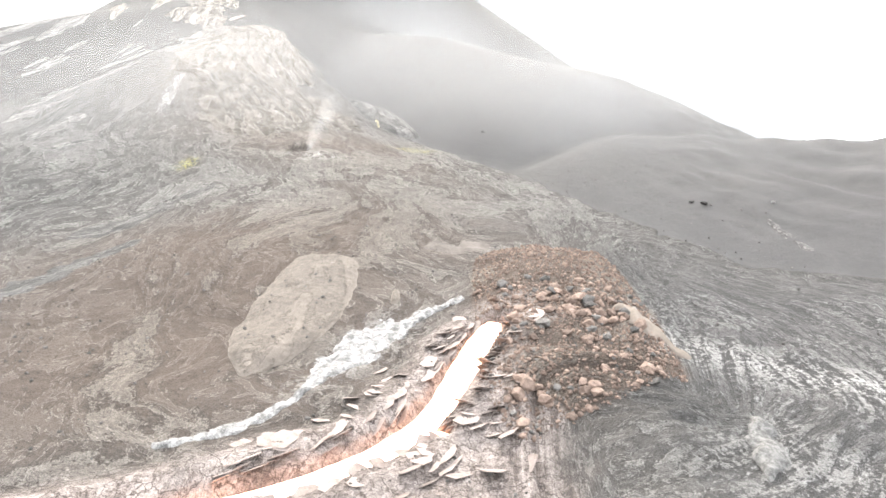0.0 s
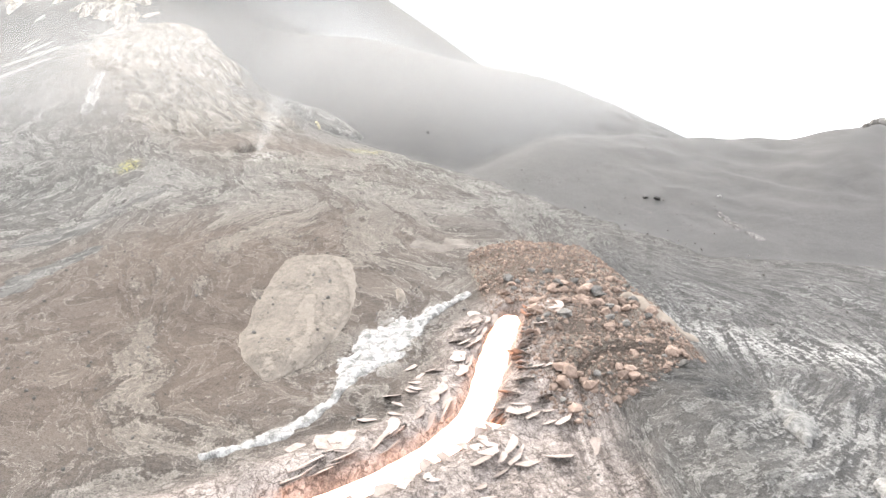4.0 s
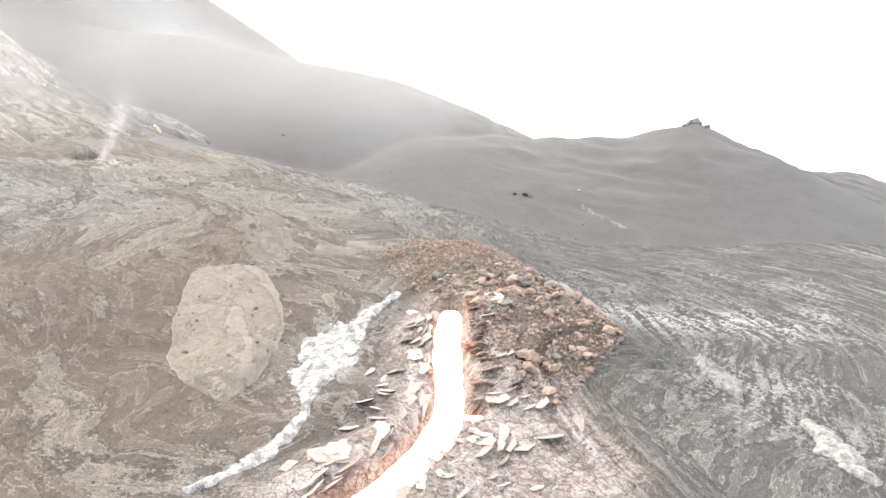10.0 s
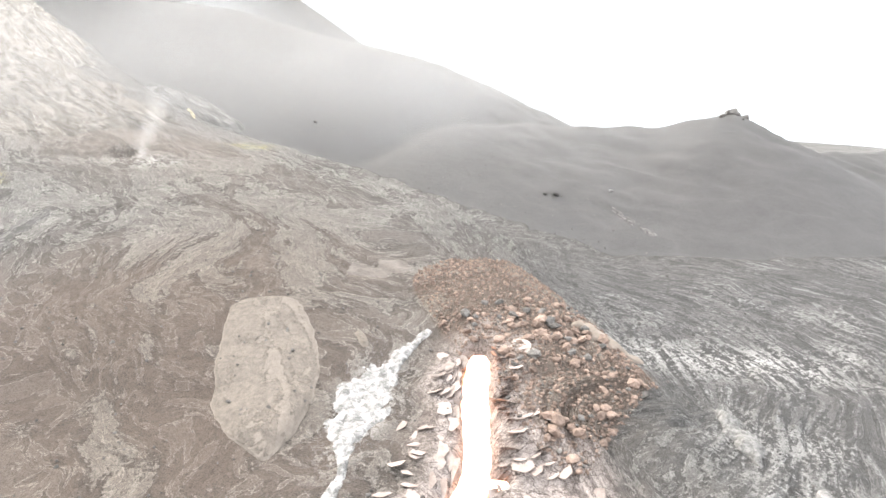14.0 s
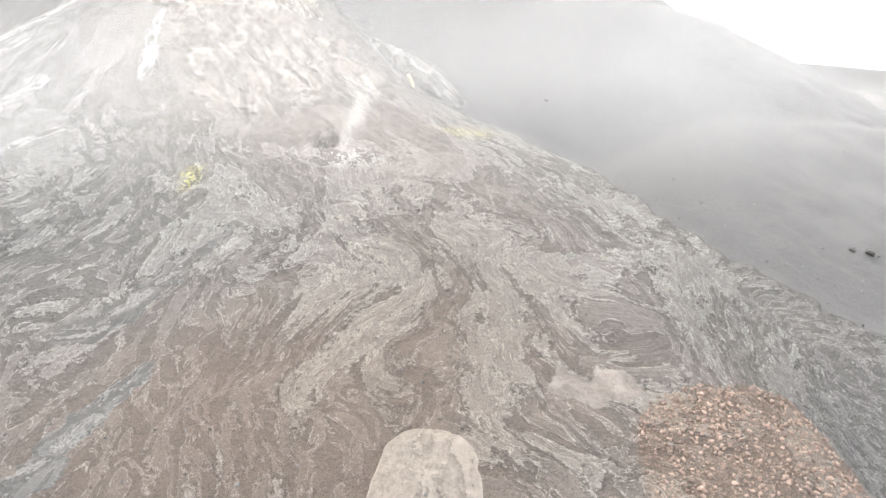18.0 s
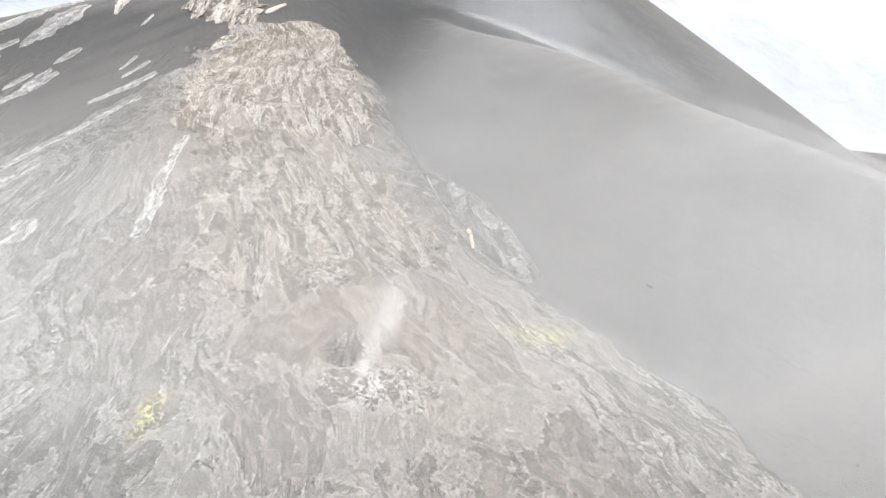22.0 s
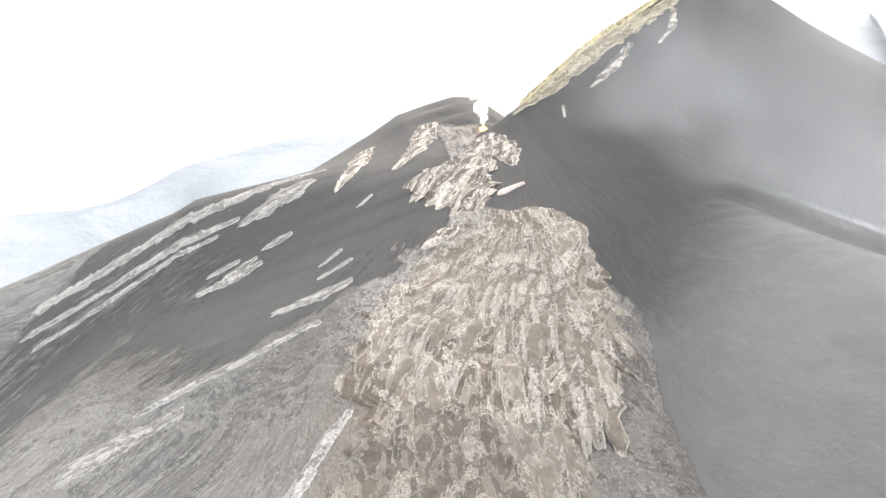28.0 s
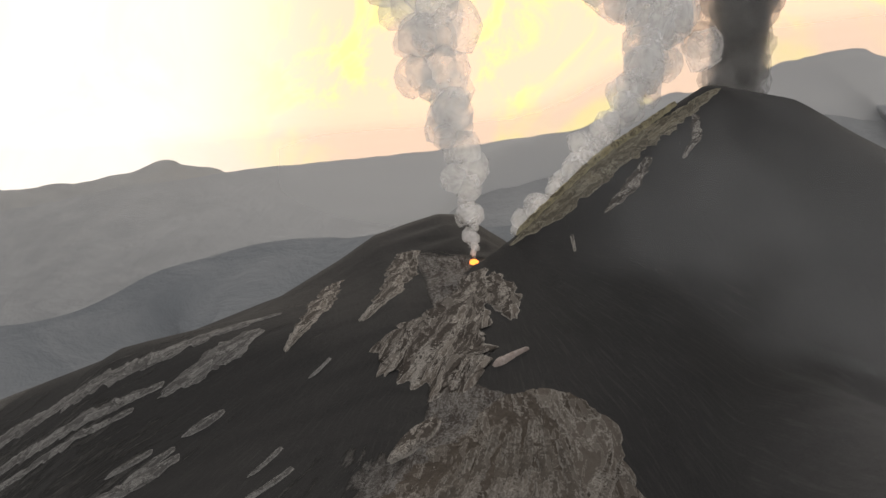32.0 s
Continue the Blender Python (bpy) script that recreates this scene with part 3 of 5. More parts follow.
# ---- the lava river ----
def build_river():
    """A glowing ribbon in its channel, with a side arm at the bend."""
    s = np.linspace(0.5, CHANNEL.s[-1] - 0.5, 240)
    cx, cy = np.interp(s, CHANNEL.s, CHANNEL.q[:, 0]), np.interp(s, CHANNEL.s, CHANNEL.q[:, 1])
    tx, ty = np.gradient(cx), np.gradient(cy)
    ll = np.hypot(tx, ty)
    tx, ty = tx / ll, ty / ll
    half = np.interp(s, [0, 2, 8, 16, 22, 30, 60, 120], [0.7, 1.7, 2.25, 2.0, 2.1, 2.4, 2.7, 3.0])
    bed = land(cx, cy)[0] - 1.0
    bed = np.minimum.accumulate(bed)
    verts, faces, flow = [], [], []
    cols = np.linspace(-1, 1, 9)
    for i in range(len(s)):
        for k, c in enumerate(cols):
            w = half[i] * (1 + 0.22 * fbm(np.array([s[i] / 2.2]), np.array([c * 0.6 + 3.0]), 3, 1)[0])
            x, y = cx[i] + ty[i] * c * w, cy[i] - tx[i] * c * w
            verts.append((x, y, bed[i] + 0.12 * (1 - c * c)))
            flow.append((c * w, s[i], 1 - abs(c)))
    for i in range(len(s) - 1):
        for k in range(8):
            j = i * 9 + k
            faces.append((j, j + 1, j + 10, j + 9))
    # the side arm
    base = len(verts)
    arm = [(24.4, 71.8, 1.4), (26.0, 70.7, 1.3), (27.3, 70.1, 1.05), (28.3, 69.8, 0.65), (28.9, 69.6, 0.2)]
    for n, (ax, ay, w) in enumerate(arm):
        for c in cols:
            verts.append((ax + 0.35 * c * w, ay + c * w, float(bed[np.argmin(np.hypot(cx - 25.4, cy - 73.4))]) + 0.16 + 0.04 * n))
            flow.append((c * w, n * 1.4, 1 - abs(c)))
    for n in range(len(arm) - 1):
        for k in range(8):
            j = base + n * 9 + k
            faces.append((j, j + 9, j + 10, j + 1))
    me = mesh_of("lava_river", verts, faces, LAVA)
    layer = me.attributes.new("flow", "FLOAT_VECTOR", "POINT")
    layer.data.foreach_set("vector", np.array(flow, np.float32).ravel())
    return tagged(new("lava_river", me), "glowing molten lava stream in an open channel", "lava", kind="")


river = build_river()


# ---- lava bodies that lie on the ground ----
def crust_material(name, inner, outer, rim_colour, patchy=0.5, size=1.0, long=1.0, gaps=0.6):
    """Crust with paler lobes and brims; "flow" holds the place across and along, and the distance from the brim."""
    m = Nodes(name)
    flow = m.attr("flow").outputs["Vector"]
    xyz = m.n("SeparateXYZ", Vector=flow)
    pos = m.place()
    fine = m.noise(pos, 1.2, 8, 0.72, 0.3)
    jag = m.math("MULTIPLY", m.math("SUBTRACT", fine, 0.5), 0.24)
    wide = m.math("ADD", m.noise(m.stretch(flow, 0.15 * size, 0.055 * size * long, 0), 1.0, 5, 0.58, 1.3), jag)
    toes = m.math("ADD", m.noise(m.stretch(flow, 0.40 * size, 0.19 * size * long, 0), 1.0, 6, 0.64, 1.4), m.math("MULTIPLY", jag, 0.6))
    wrinkle = m.noise(m.stretch(flow, 2.2, 0.7, 0), 1.0, 4, 0.68, 0.8)
    body = m.mix(m.ramp(fine, 0.35, 0.65), m.mix(0.35, inner, (0.02, 0.018, 0.016)), inner)
    lobes = m.ramp(wide, 0.50, 0.525)
    body = m.mix(m.math("MULTIPLY", lobes, 0.35 + 0.65 * patchy), body, outer)
    body = m.mix(m.ramp(toes, 0.50, 0.53, 0.0, 0.55 * patchy), body, m.mix(0.4, outer, rim_colour))
    body = m.mix(m.ramp(m.math("ABSOLUTE", m.math("SUBTRACT", toes, 0.465)), 0.004, 0.025, gaps * patchy, 0.0), body, (0.030, 0.026, 0.023))
    body = m.mix(m.ramp(wrinkle, 0.54, 0.62, 0.0, 0.75 * gaps * patchy), body, m.mix(0.6, body, (0.03, 0.027, 0.025)))
    body = m.mix(m.ramp(m.math("ABSOLUTE", m.math("SUBTRACT", wide, 0.525)), 0.004, 0.022, min(0.95, 1.3 * patchy), 0.0), body, rim_colour)
    body = m.mix(m.ramp(m.math("ABSOLUTE", m.math("SUBTRACT", toes, 0.53)), 0.003, 0.016, 0.75 * patchy, 0.0), body, rim_colour)
    brim = m.math("ADD", xyz.outputs[2], m.math("MULTIPLY", m.math("SUBTRACT", fine, 0.5), 2.0))
    body = m.mix(m.ramp(brim, 0.05, 0.7, 0.85, 0.0), body, rim_colour)
    relief = m.math("ADD", m.math("MULTIPLY", lobes, 0.5), m.math("ADD", toes, m.math("MULTIPLY", fine, 0.8)))
    return m.done(body, 0.9, relief, 0.85, 0.6)


TONGUE_GREY = crust_material("ashy_lava_crust", (0.108, 0.103, 0.098), (0.168, 0.161, 0.152), (0.33, 0.32, 0.303), 0.55)
TONGUE_BROWN = crust_material("brown_lava_crust", (0.066, 0.053, 0.043), (0.150, 0.127, 0.106), (0.40, 0.37, 0.33), 0.75, 0.9, 0.8, 0.5)
RIM_CRUST = crust_material("tan_rim_crust", (0.125, 0.108, 0.075), (0.215, 0.185, 0.128), (0.33, 0.30, 0.235), 0.6, 1.2)
TONGUE_SULPHUR = crust_material("sulphur_crust", (0.16, 0.135, 0.085), (0.33, 0.28, 0.15), (0.40, 0.36, 0.24), 0.7)
LEVEE_ASH = crust_material("ash_dusted_levee", (0.066, 0.064, 0.061), (0.092, 0.090, 0.086), (0.20, 0.193, 0.182), 0.5, 0.8, 0.8, 0.2)
DOME_ASH = crust_material("tan_ash_cover", (0.165, 0.142, 0.121), (0.20, 0.173, 0.149), (0.23, 0.20, 0.17), 0.10)


def swell(name, spine, tall, material, label, category="", lumps=0.25, fingers=0.0, power=0.5, cells=0.7, seed=1, parent=None, group="", ragged=0.25):
    """A body of lava or ash laid over the ground along a spine of (x, y, half width): raised, with an uneven brim."""
    p = np.array(spine, float)
    d = np.r_[0, np.cumsum(np.hypot(*np.diff(p[:, :2], axis=0).T))]
    rows = max(12, int(d[-1] / cells))
    s = np.linspace(0, d[-1], rows)
    cx, cy, w = (np.interp(s, d, p[:, n]) for n in range(3))
    k = min(5, rows // 3)
    ker = np.ones(2 * k + 1) / (2 * k + 1)
    cx, cy, w = (np.convolve(np.pad(v, k, mode="reflect", reflect_type="odd"), ker, "valid") for v in (cx, cy, w))
    tx, ty = np.gradient(cx), np.gradient(cy)
    ll = np.hypot(tx, ty) + 1e-9
    tx, ty = tx / ll, ty / ll
    cols = int(np.clip(2 * w.max() / cells, 8, 70))
    c = np.linspace(-1, 1, cols)
    cc, ss = np.meshgrid(c, s)
    side = 1 + ragged * fbm(ss / (2.2 * cells + 1.5), np.sign(cc) * 3.1 + 9.0, 4, seed)
    ww = np.maximum(w[:, None] * side, 0.05)
    x = cx[:, None] + ty[:, None] * cc * ww
    y = cy[:, None] - tx[:, None] * cc * ww
    if fingers:
        reach = fingers * (fbm(cc * w.max() / 3.5, 0 * cc + seed, 3, seed) + 0.6 * np.sqrt(np.maximum(1 - cc * cc, 0)) - 0.3) * (ss / d[-1]) ** 3
        x, y = x + tx[:, None] * reach, y + ty[:, None] * reach
    end = np.minimum(ss, d[-1] - ss) / max(w.max() * 0.6, 0.8)
    brim = np.clip(1 - np.abs(cc) ** 2, 0, 1) * np.clip(end, 0, 1)
    base = height(x.ravel(), y.ravel()).reshape(x.shape)
    z = base - 0.35 + (tall + 0.35) * brim**power
    z = z + lumps * (brim > 0.02) * (fbm(x / 2.6, y / 2.6, 4, seed) + 0.5 * fbm(x / 0.9, y / 0.9, 2, seed + 1))
    near = np.minimum((1 - np.abs(cc)) * ww, np.minimum(ss, d[-1] - ss))
    n = len(c)
    verts = np.stack([x.ravel(), y.ravel(), z.ravel()], 1)
    i = (np.arange(rows - 1)[:, None] * n + np.arange(n - 1)[None]).ravel()
    faces = np.stack([i, i + 1, i + n + 1, i + n], 1)
    mid = verts.mean(0)
    mid[2] = verts[:, 2].min()
    me = mesh_of(name, verts - mid, faces.tolist(), material)
    layer = me.attributes.new("flow", "FLOAT_VECTOR", "POINT")
    layer.data.foreach_set("vector", np.stack([(cc * ww).ravel(), ss.ravel(), near.ravel()], 1).astype(np.float32).ravel())
    ob = new(name, me)
    ob.location = mid
    if parent is not None:
        ob.parent = parent
    return tagged(ob, label, category, group)


def empty_at(name, x, y, label, category, group=""):
    ob = new(name)
    ob.location = (x, y, float(height(x, y)[0]))
    return tagged(ob, label, category, group)


def stone_meshes(name, material, count, seed, flat=0.7):
    """A few angular stones of about one metre, to be shared."""
    rng = random.Random(seed)
    made = []
    for n in range(count):
        bm = bmesh.new()
        bmesh.ops.create_icosphere(bm, subdivisions=1, radius=0.5)
        cut = [Vector((rng.uniform(-1, 1), rng.uniform(-1, 1), rng.uniform(-0.6, 1))).normalized() for _ in range(5)]
        for v in bm.verts:
            v.co *= rng.uniform(0.82, 1.18)
            for c in cut:
                over = v.co.dot(c) - 0.33
                if over > 0:
                    v.co -= c * over
            v.co.z *= flat
        me = bpy.data.meshes.new(name)
        bm.to_mesh(me)
        bm.free()
        me.materials.append(material)
        made.append(me)
    return made


def scatter_joined(name, spots, material, seed, label, category):
    """Many small stones in one mesh of kind stuff; spots are rows of x, y and size."""
    rng = np.random.RandomState(seed)
    phi = (1 + 5**0.5) / 2
    ico = np.array([(-1, phi, 0), (1, phi, 0), (-1, -phi, 0), (1, -phi, 0), (0, -1, phi), (0, 1, phi), (0, -1, -phi), (0, 1, -phi), (phi, 0, -1), (phi, 0, 1), (-phi, 0, -1), (-phi, 0, 1)]) / 3.8
    tri = np.array([(0, 11, 5), (0, 5, 1), (0, 1, 7), (0, 7, 10), (0, 10, 11), (1, 5, 9), (5, 11, 4), (11, 10, 2), (10, 7, 6), (7, 1, 8), (3, 9, 4), (3, 4, 2), (3, 2, 6), (3, 6, 8), (3, 8, 9), (4, 9, 5), (2, 4, 11), (6, 2, 10), (8, 6, 7), (9, 8, 1)])
    spots = np.asarray(spots, float)
    z = height(spots[:, 0], spots[:, 1])
    v = ico[None] * rng.uniform(0.65, 1.3, (len(spots), 12, 1)) * spots[:, 2, None, None]
    v = v * rng.uniform(0.6, 1.2, (len(spots), 1, 3))
    turn = rng.uniform(0, 6.3, len(spots))
    ca, sa = np.cos(turn)[:, None], np.sin(turn)[:, None]
    v = np.stack([v[..., 0] * ca - v[..., 1] * sa, v[..., 0] * sa + v[..., 1] * ca, v[..., 2]], -1)
    v = v + np.stack([spots[:, 0], spots[:, 1], z + 0.12 * spots[:, 2]], 1)[:, None]
    f = (tri[None] + 12 * np.arange(len(spots))[:, None, None]).reshape(-1, 3)
    me = mesh_of(name, v.reshape(-1, 3).tolist(), f.tolist(), material, smooth=False)
    return tagged(new(name, me), label, category, kind="stuff")


# tan dome of ash-covered lava
swell("ash_dome", [(7.9, 121.6, 2.6), (7.6, 120.2, 5.0), (7.0, 116.5, 6.6), (6.2, 111, 7.5), (5.2, 104, 7.9), (4.2, 99, 7.8), (3.0, 94, 6.9), (2.4, 90, 5.0), (2.1, 87, 3.2), (1.9, 84.5, 1.4), (1.8, 83, 0.4)], 1.4, DOME_ASH,
      "smooth tan ash-covered dome standing in brown lava", "dome", lumps=0.12, power=0.5, cells=0.45, seed=2, ragged=0.09)
rng = random.Random(4)
scatter_joined("dome_stones", [(4 + rng.uniform(-6, 6), rng.uniform(90, 113), rng.uniform(0.25, 0.8)) for _ in range(26)], GREY_ROCK, 5, "grey stones lying on the tan dome", "stones").location.z = 1.15

# white, salt-crusted ridge west of the lava
swell("white_ridge", [(31.3, 103.0, 0.6), (27.7, 101.3, 1.0), (23.5, 98.1, 1.6), (19.6, 95.2, 3.4), (16.4, 91.6, 5.2), (14.0, 87.4, 4.2), (12.0, 83.4, 1.7), (10.8, 80.2, 0.6), (10.2, 77.2, 0.5), (7.9, 74.5, 0.9), (4.0, 70.4, 1.2), (0.0, 68.4, 0.8), (-3.7, 67.6, 0.4)],
      0.35, WHITE_CRUST, "white salt-crusted ridge beside the lava channel", "ridge", lumps=0.55, power=0.4, cells=0.3, seed=3, ragged=0.35)
swell("white_block", [(64.8, 74.0, 0.8), (63.8, 71.2, 2.0), (63.0, 68.0, 2.4), (61.6, 64.6, 1.4), (60.6, 62.6, 0.5)], 0.6, PALE_BLOCK, "white salt-crusted block in dark ropy lava", "rock", lumps=0.5, cells=0.3, seed=5, ragged=0.95, power=0.7, fingers=2.0)
swell("white_block", [(65.0, 57.4, 0.7), (63.4, 53.5, 1.9), (62.0, 49.4, 2.3), (60.5, 45, 1.6)], 0.5, PALE_BLOCK, "pale crusted block at the edge of dark lava", "rock", lumps=0.5, cells=0.35, seed=6, ragged=0.95, power=0.7, fingers=2.5)
swell("tan_block", [(52.6, 95.0, 0.8), (54.6, 93.2, 2.0), (57.4, 90.4, 2.7), (59.6, 88.2, 2.0), (61.4, 86.6, 0.6)], 0.7, TAN_ASH, "pale tan crust on the shoulder of the rubble mound", "rock", lumps=0.4, cells=0.35, seed=7, ragged=0.8)
swell("tan_flat", [(23.0, 129.6, 2.2), (28, 131, 4.4), (33.5, 130.2, 4.8), (38.5, 132, 2.6)], 0.2, BROWN_SLAB, "flat brown crust patch above the rubble mound", "lava", lumps=0.2, cells=0.6, seed=8, ragged=0.8)
swell("tan_flat", [(20.0, 107.5, 0.5), (20.4, 105, 1.0), (20.0, 102.4, 0.5)], 0.7, DOME_ASH, "small tan ash-covered knob in brown lava", "ash", lumps=0.15, cells=0.3, seed=9)

# leaf-shaped levee at the foot of the ash ridge
swell("levee", [(-13.4, 303.5, 0.7), (-10.2, 298.5, 2.6), (-5.4, 291.5, 4.4), (0.4, 282.5, 5.6), (5.4, 273.5, 5.8), (11, 263, 5.2), (17, 254, 3.0)], 2.6, LEVEE_ASH,
      "leaf-shaped grey lava levee at the foot of an ash slope", "levee", lumps=0.3, power=0.8, cells=0.7, seed=10, ragged=0.12)
swell("sulphur_streak", [(-10.4, 297.2, 0.3), (-9.0, 294.8, 0.7), (-7.6, 292.2, 0.4)], 1.7, TONGUE_SULPHUR, "yellow sulphur crust along the levee", "sulphur", cells=0.25, seed=11, group="sulphur crusts")
swell("sulphur_streak", [(-3.4, 284.6, 0.3), (-0.4, 278.0, 0.8), (1.4, 271.5, 0.8), (2.6, 265.5, 0.3)], 1.2, TONGUE_SULPHUR, "yellow sulphur crust along the levee", "sulphur", cells=0.3, seed=12, ragged=0.7, group="sulphur crusts")

# tongues of pale crust on the dark flank
TONGUES = "lava tongues on the flank"


def tongue(spine, seed, label="pale ash-dusted lava tongue on dark ash slope", tall=0.55, material=None, ragged=0.55, fingers=2.5, cells=0.55):
    return swell("lava_tongue", spine, tall, material or TONGUE_GREY, label, "lava tongue", lumps=0.14, fingers=fingers, power=0.35, cells=cells, seed=seed, group=TONGUES, ragged=ragged)


tongue([(-101.6, 382.0, 1.2), (-102.2, 376.4, 3.0), (-103.2, 370.2, 3.0), (-104.4, 364.9, 1.2)], 21, "smooth oval brown lava lobe on dark ash slope", 1.1, TONGUE_BROWN, 0.12)
tongue([(-169.5, 383.0, 1.2), (-172.1, 379.4, 3.0), (-177.1, 376.2, 1.2)], 22)
tongue([(-145.1, 399.6, 0.6), (-145.8, 395.7, 1.1), (-147.6, 392.6, 0.5)], 23, "small pale lava tongue on dark ash slope")
tongue([(-158.0, 468.0, 4.2), (-151.5, 451.0, 6.4), (-145.5, 432.0, 4.4), (-145.3, 416.5, 1.4)], 24, "long brown lava tongue below the summit", 0.8, TONGUE_BROWN, 0.5)
tongue([(-184.0, 455.0, 3.6), (-171.2, 428.2, 5.1), (-166.4, 415.0, 3.2), (-164.0, 402.2, 1.2)], 25, "branched brown lava tongue below the summit", 0.7, TONGUE_BROWN, 0.6)
tongue([(-182.8, 413.6, 3.9), (-187.0, 403.4, 7.3), (-193.2, 394.4, 5.9), (-200.3, 386.8, 1.9)], 26, "broad grey lava tongue on dark ash slope")
tongue([(-186.0, 427.1, 1.6), (-197.5, 417.2, 3.7), (-212.8, 404.6, 4.4), (-234.5, 392.1, 4.6), (-270.8, 384.2, 4.2), (-315, 372, 4)], 27, "long pale lava flow along the western skyline", ragged=0.8)
tongue([(-202.7, 390.8, 1.6), (-219.5, 381.2, 3.0), (-241.5, 373.2, 3.2), (-262.3, 368.2, 2.6), (-300, 358, 2)], 28, "long narrow lava flow on the western slope", ragged=0.8)
tongue([(-205.7, 381.8, 1.2), (-224.5, 371.2, 2.2), (-246.5, 361.2, 2.2), (-280.3, 350.2, 1.6)], 40, "long narrow lava flow on the western slope", ragged=0.8)
tongue([(-176.2, 371.6, 1.2), (-180.7, 366.8, 2.4), (-184.1, 360.5, 1.2)], 29)
tongue([(-184.0, 370.8, 0.9), (-187.9, 367.3, 2.0), (-192.0, 363.3, 1.1)], 30)
tongue([(-138.7, 370.6, 0.9), (-139.6, 366.1, 1.3), (-141.5, 362.5, 0.7)], 31, "small pale lava tongue on dark ash slope")
tongue([(-129.6, 363.8, 1.0), (-131.7, 359.2, 1.7), (-135.5, 355.0, 1.1)], 32)
tongue([(-140.0, 293.3, 2.8), (-142.7, 283.5, 4.6), (-147.8, 274.5, 2.2)], 33, "grey lava tongue low on the western flank")
tongue([(-118.9, 348.7, 2.6), (-127.4, 342.2, 4.4), (-140.1, 337.6, 1.9)], 34, "broad pale lava tongue on the western flank", ragged=0.6)
tongue([(-172.0, 369.5, 1.6), (-178.9, 362.3, 3.5), (-189.8, 355.3, 2.0)], 35, ragged=0.6)
tongue([(-84.2, 296.9, 0.9), (-82.4, 285.9, 1.6), (-80.7, 275.2, 1.7), (-77.2, 261.2, 2.8), (-75.3, 248.6, 2.2)], 36, "narrow pale lava lobe along the spur")
tongue([(-113.0, 264.5, 3.6), (-113.2, 252.9, 5.8), (-118.5, 240.0, 4.0)], 37, "grey lava lobe low on the western flank", ragged=0.5)
tongue([(-132.2, 297.1, 3.2), (-141.9, 289.0, 4.2), (-152.8, 278.9, 3.0)], 38, "grey lava lobe low on the western flank", ragged=0.6)
tongue([(-114.0, 327.0, 1.2), (-124, 318.0, 2.6), (-137.1, 308.0, 2.4), (-150, 296, 1.4)], 39, "pale lava tongue on the western flank", ragged=0.7)
tongue([(-122.0, 452.0, 3.4), (-118.6, 436.8, 7.0), (-115.9, 420.8, 11.0), (-114.7, 406.6, 15.0), (-113.5, 396.1, 16.4)], 41, "brown lava apron with ragged toes below the vent", 1.2, TONGUE_BROWN, 0.35, fingers=12.0, cells=0.55)
tongue([(-115.9, 447.4, 2.0), (-107.4, 436.9, 4.8), (-100.7, 427.6, 4.0), (-98.5, 423, 1.5)], 42, "ragged brown lava lobe beside the apron", 0.8, TONGUE_BROWN, 0.5, fingers=3.0, cells=0.5)
tongue([(-96.2, 402.8, 0.6), (-94.1, 406.1, 1.5), (-89.6, 410.7, 0.5)], 43, "reddish baked crust where apron meets ash", 1.0, PINK_CRUST, 0.6, cells=0.3)
tongue([(-112.0, 463.5, 0.8), (-104, 476, 2.4), (-94, 491, 2.8), (-80, 511.0, 2.4), (-67, 531, 1.2)], 44, "yellow sulphur-stained crust along the crater rim", 2.2, TONGUE_SULPHUR, 0.5, cells=0.6)
tongue([(-113, 458.5, 0.6), (-104, 468, 3.6), (-95, 479, 5.0), (-84, 494, 5.6), (-71, 513, 5.0), (-59, 530, 3.0), (-52, 541, 1.0)], 51, "tan and yellow crust draped over the crater rim", 0.7, RIM_CRUST, 0.5, cells=0.6)
tongue([(-62, 528, 0.8), (-58, 519, 2.2), (-57, 508, 2.4), (-60, 497, 0.8)], 52, "pale dusty scar below the cone top", 0.15, TONGUE_BROWN, 0.7, cells=0.5)
tongue([(-92, 462, 0.6), (-90.4, 459, 1.0), (-89, 455.5, 0.5)], 45, "small brown ash scar on the cone", 0.25, TONGUE_BROWN, 0.6, cells=0.3)
tongue([(-72, 497, 1.0), (-73, 490, 2.6), (-76, 480, 3.4), (-82, 471, 1.2)], 46, "brown dusty scar on the upper cone", 0.2, TONGUE_BROWN, 0.6, cells=0.6)
tongue([(-88.5, 226, 1.2), (-93, 222, 2.5), (-99, 216, 1.6)], 47, "pale lava lobe low on the western flank", ragged=0.5)
tongue([(-58, 152, 3), (-49, 151.5, 5), (-45, 158, 4.5), (-40, 168, 3.5), (-33, 178, 2)], 48, "grey smooth lava tongue at the western edge of the field", 0.25, LEVEE_ASH, ragged=0.8)
tongue([(-36, 140, 2.0), (-40, 130, 3.4), (-45, 118, 4.2), (-50, 106, 3.5)], 49, "grey smooth lava tongue at the western edge of the field", 0.25, LEVEE_ASH, ragged=0.9)
tongue([(104.0, 157, 0.6), (104.6, 148, 2.0), (106.5, 139.5, 1.4)], 50, "pale ash streak down the grey hillside", 0.06, LEVEE_ASH, 0.5, cells=0.4)

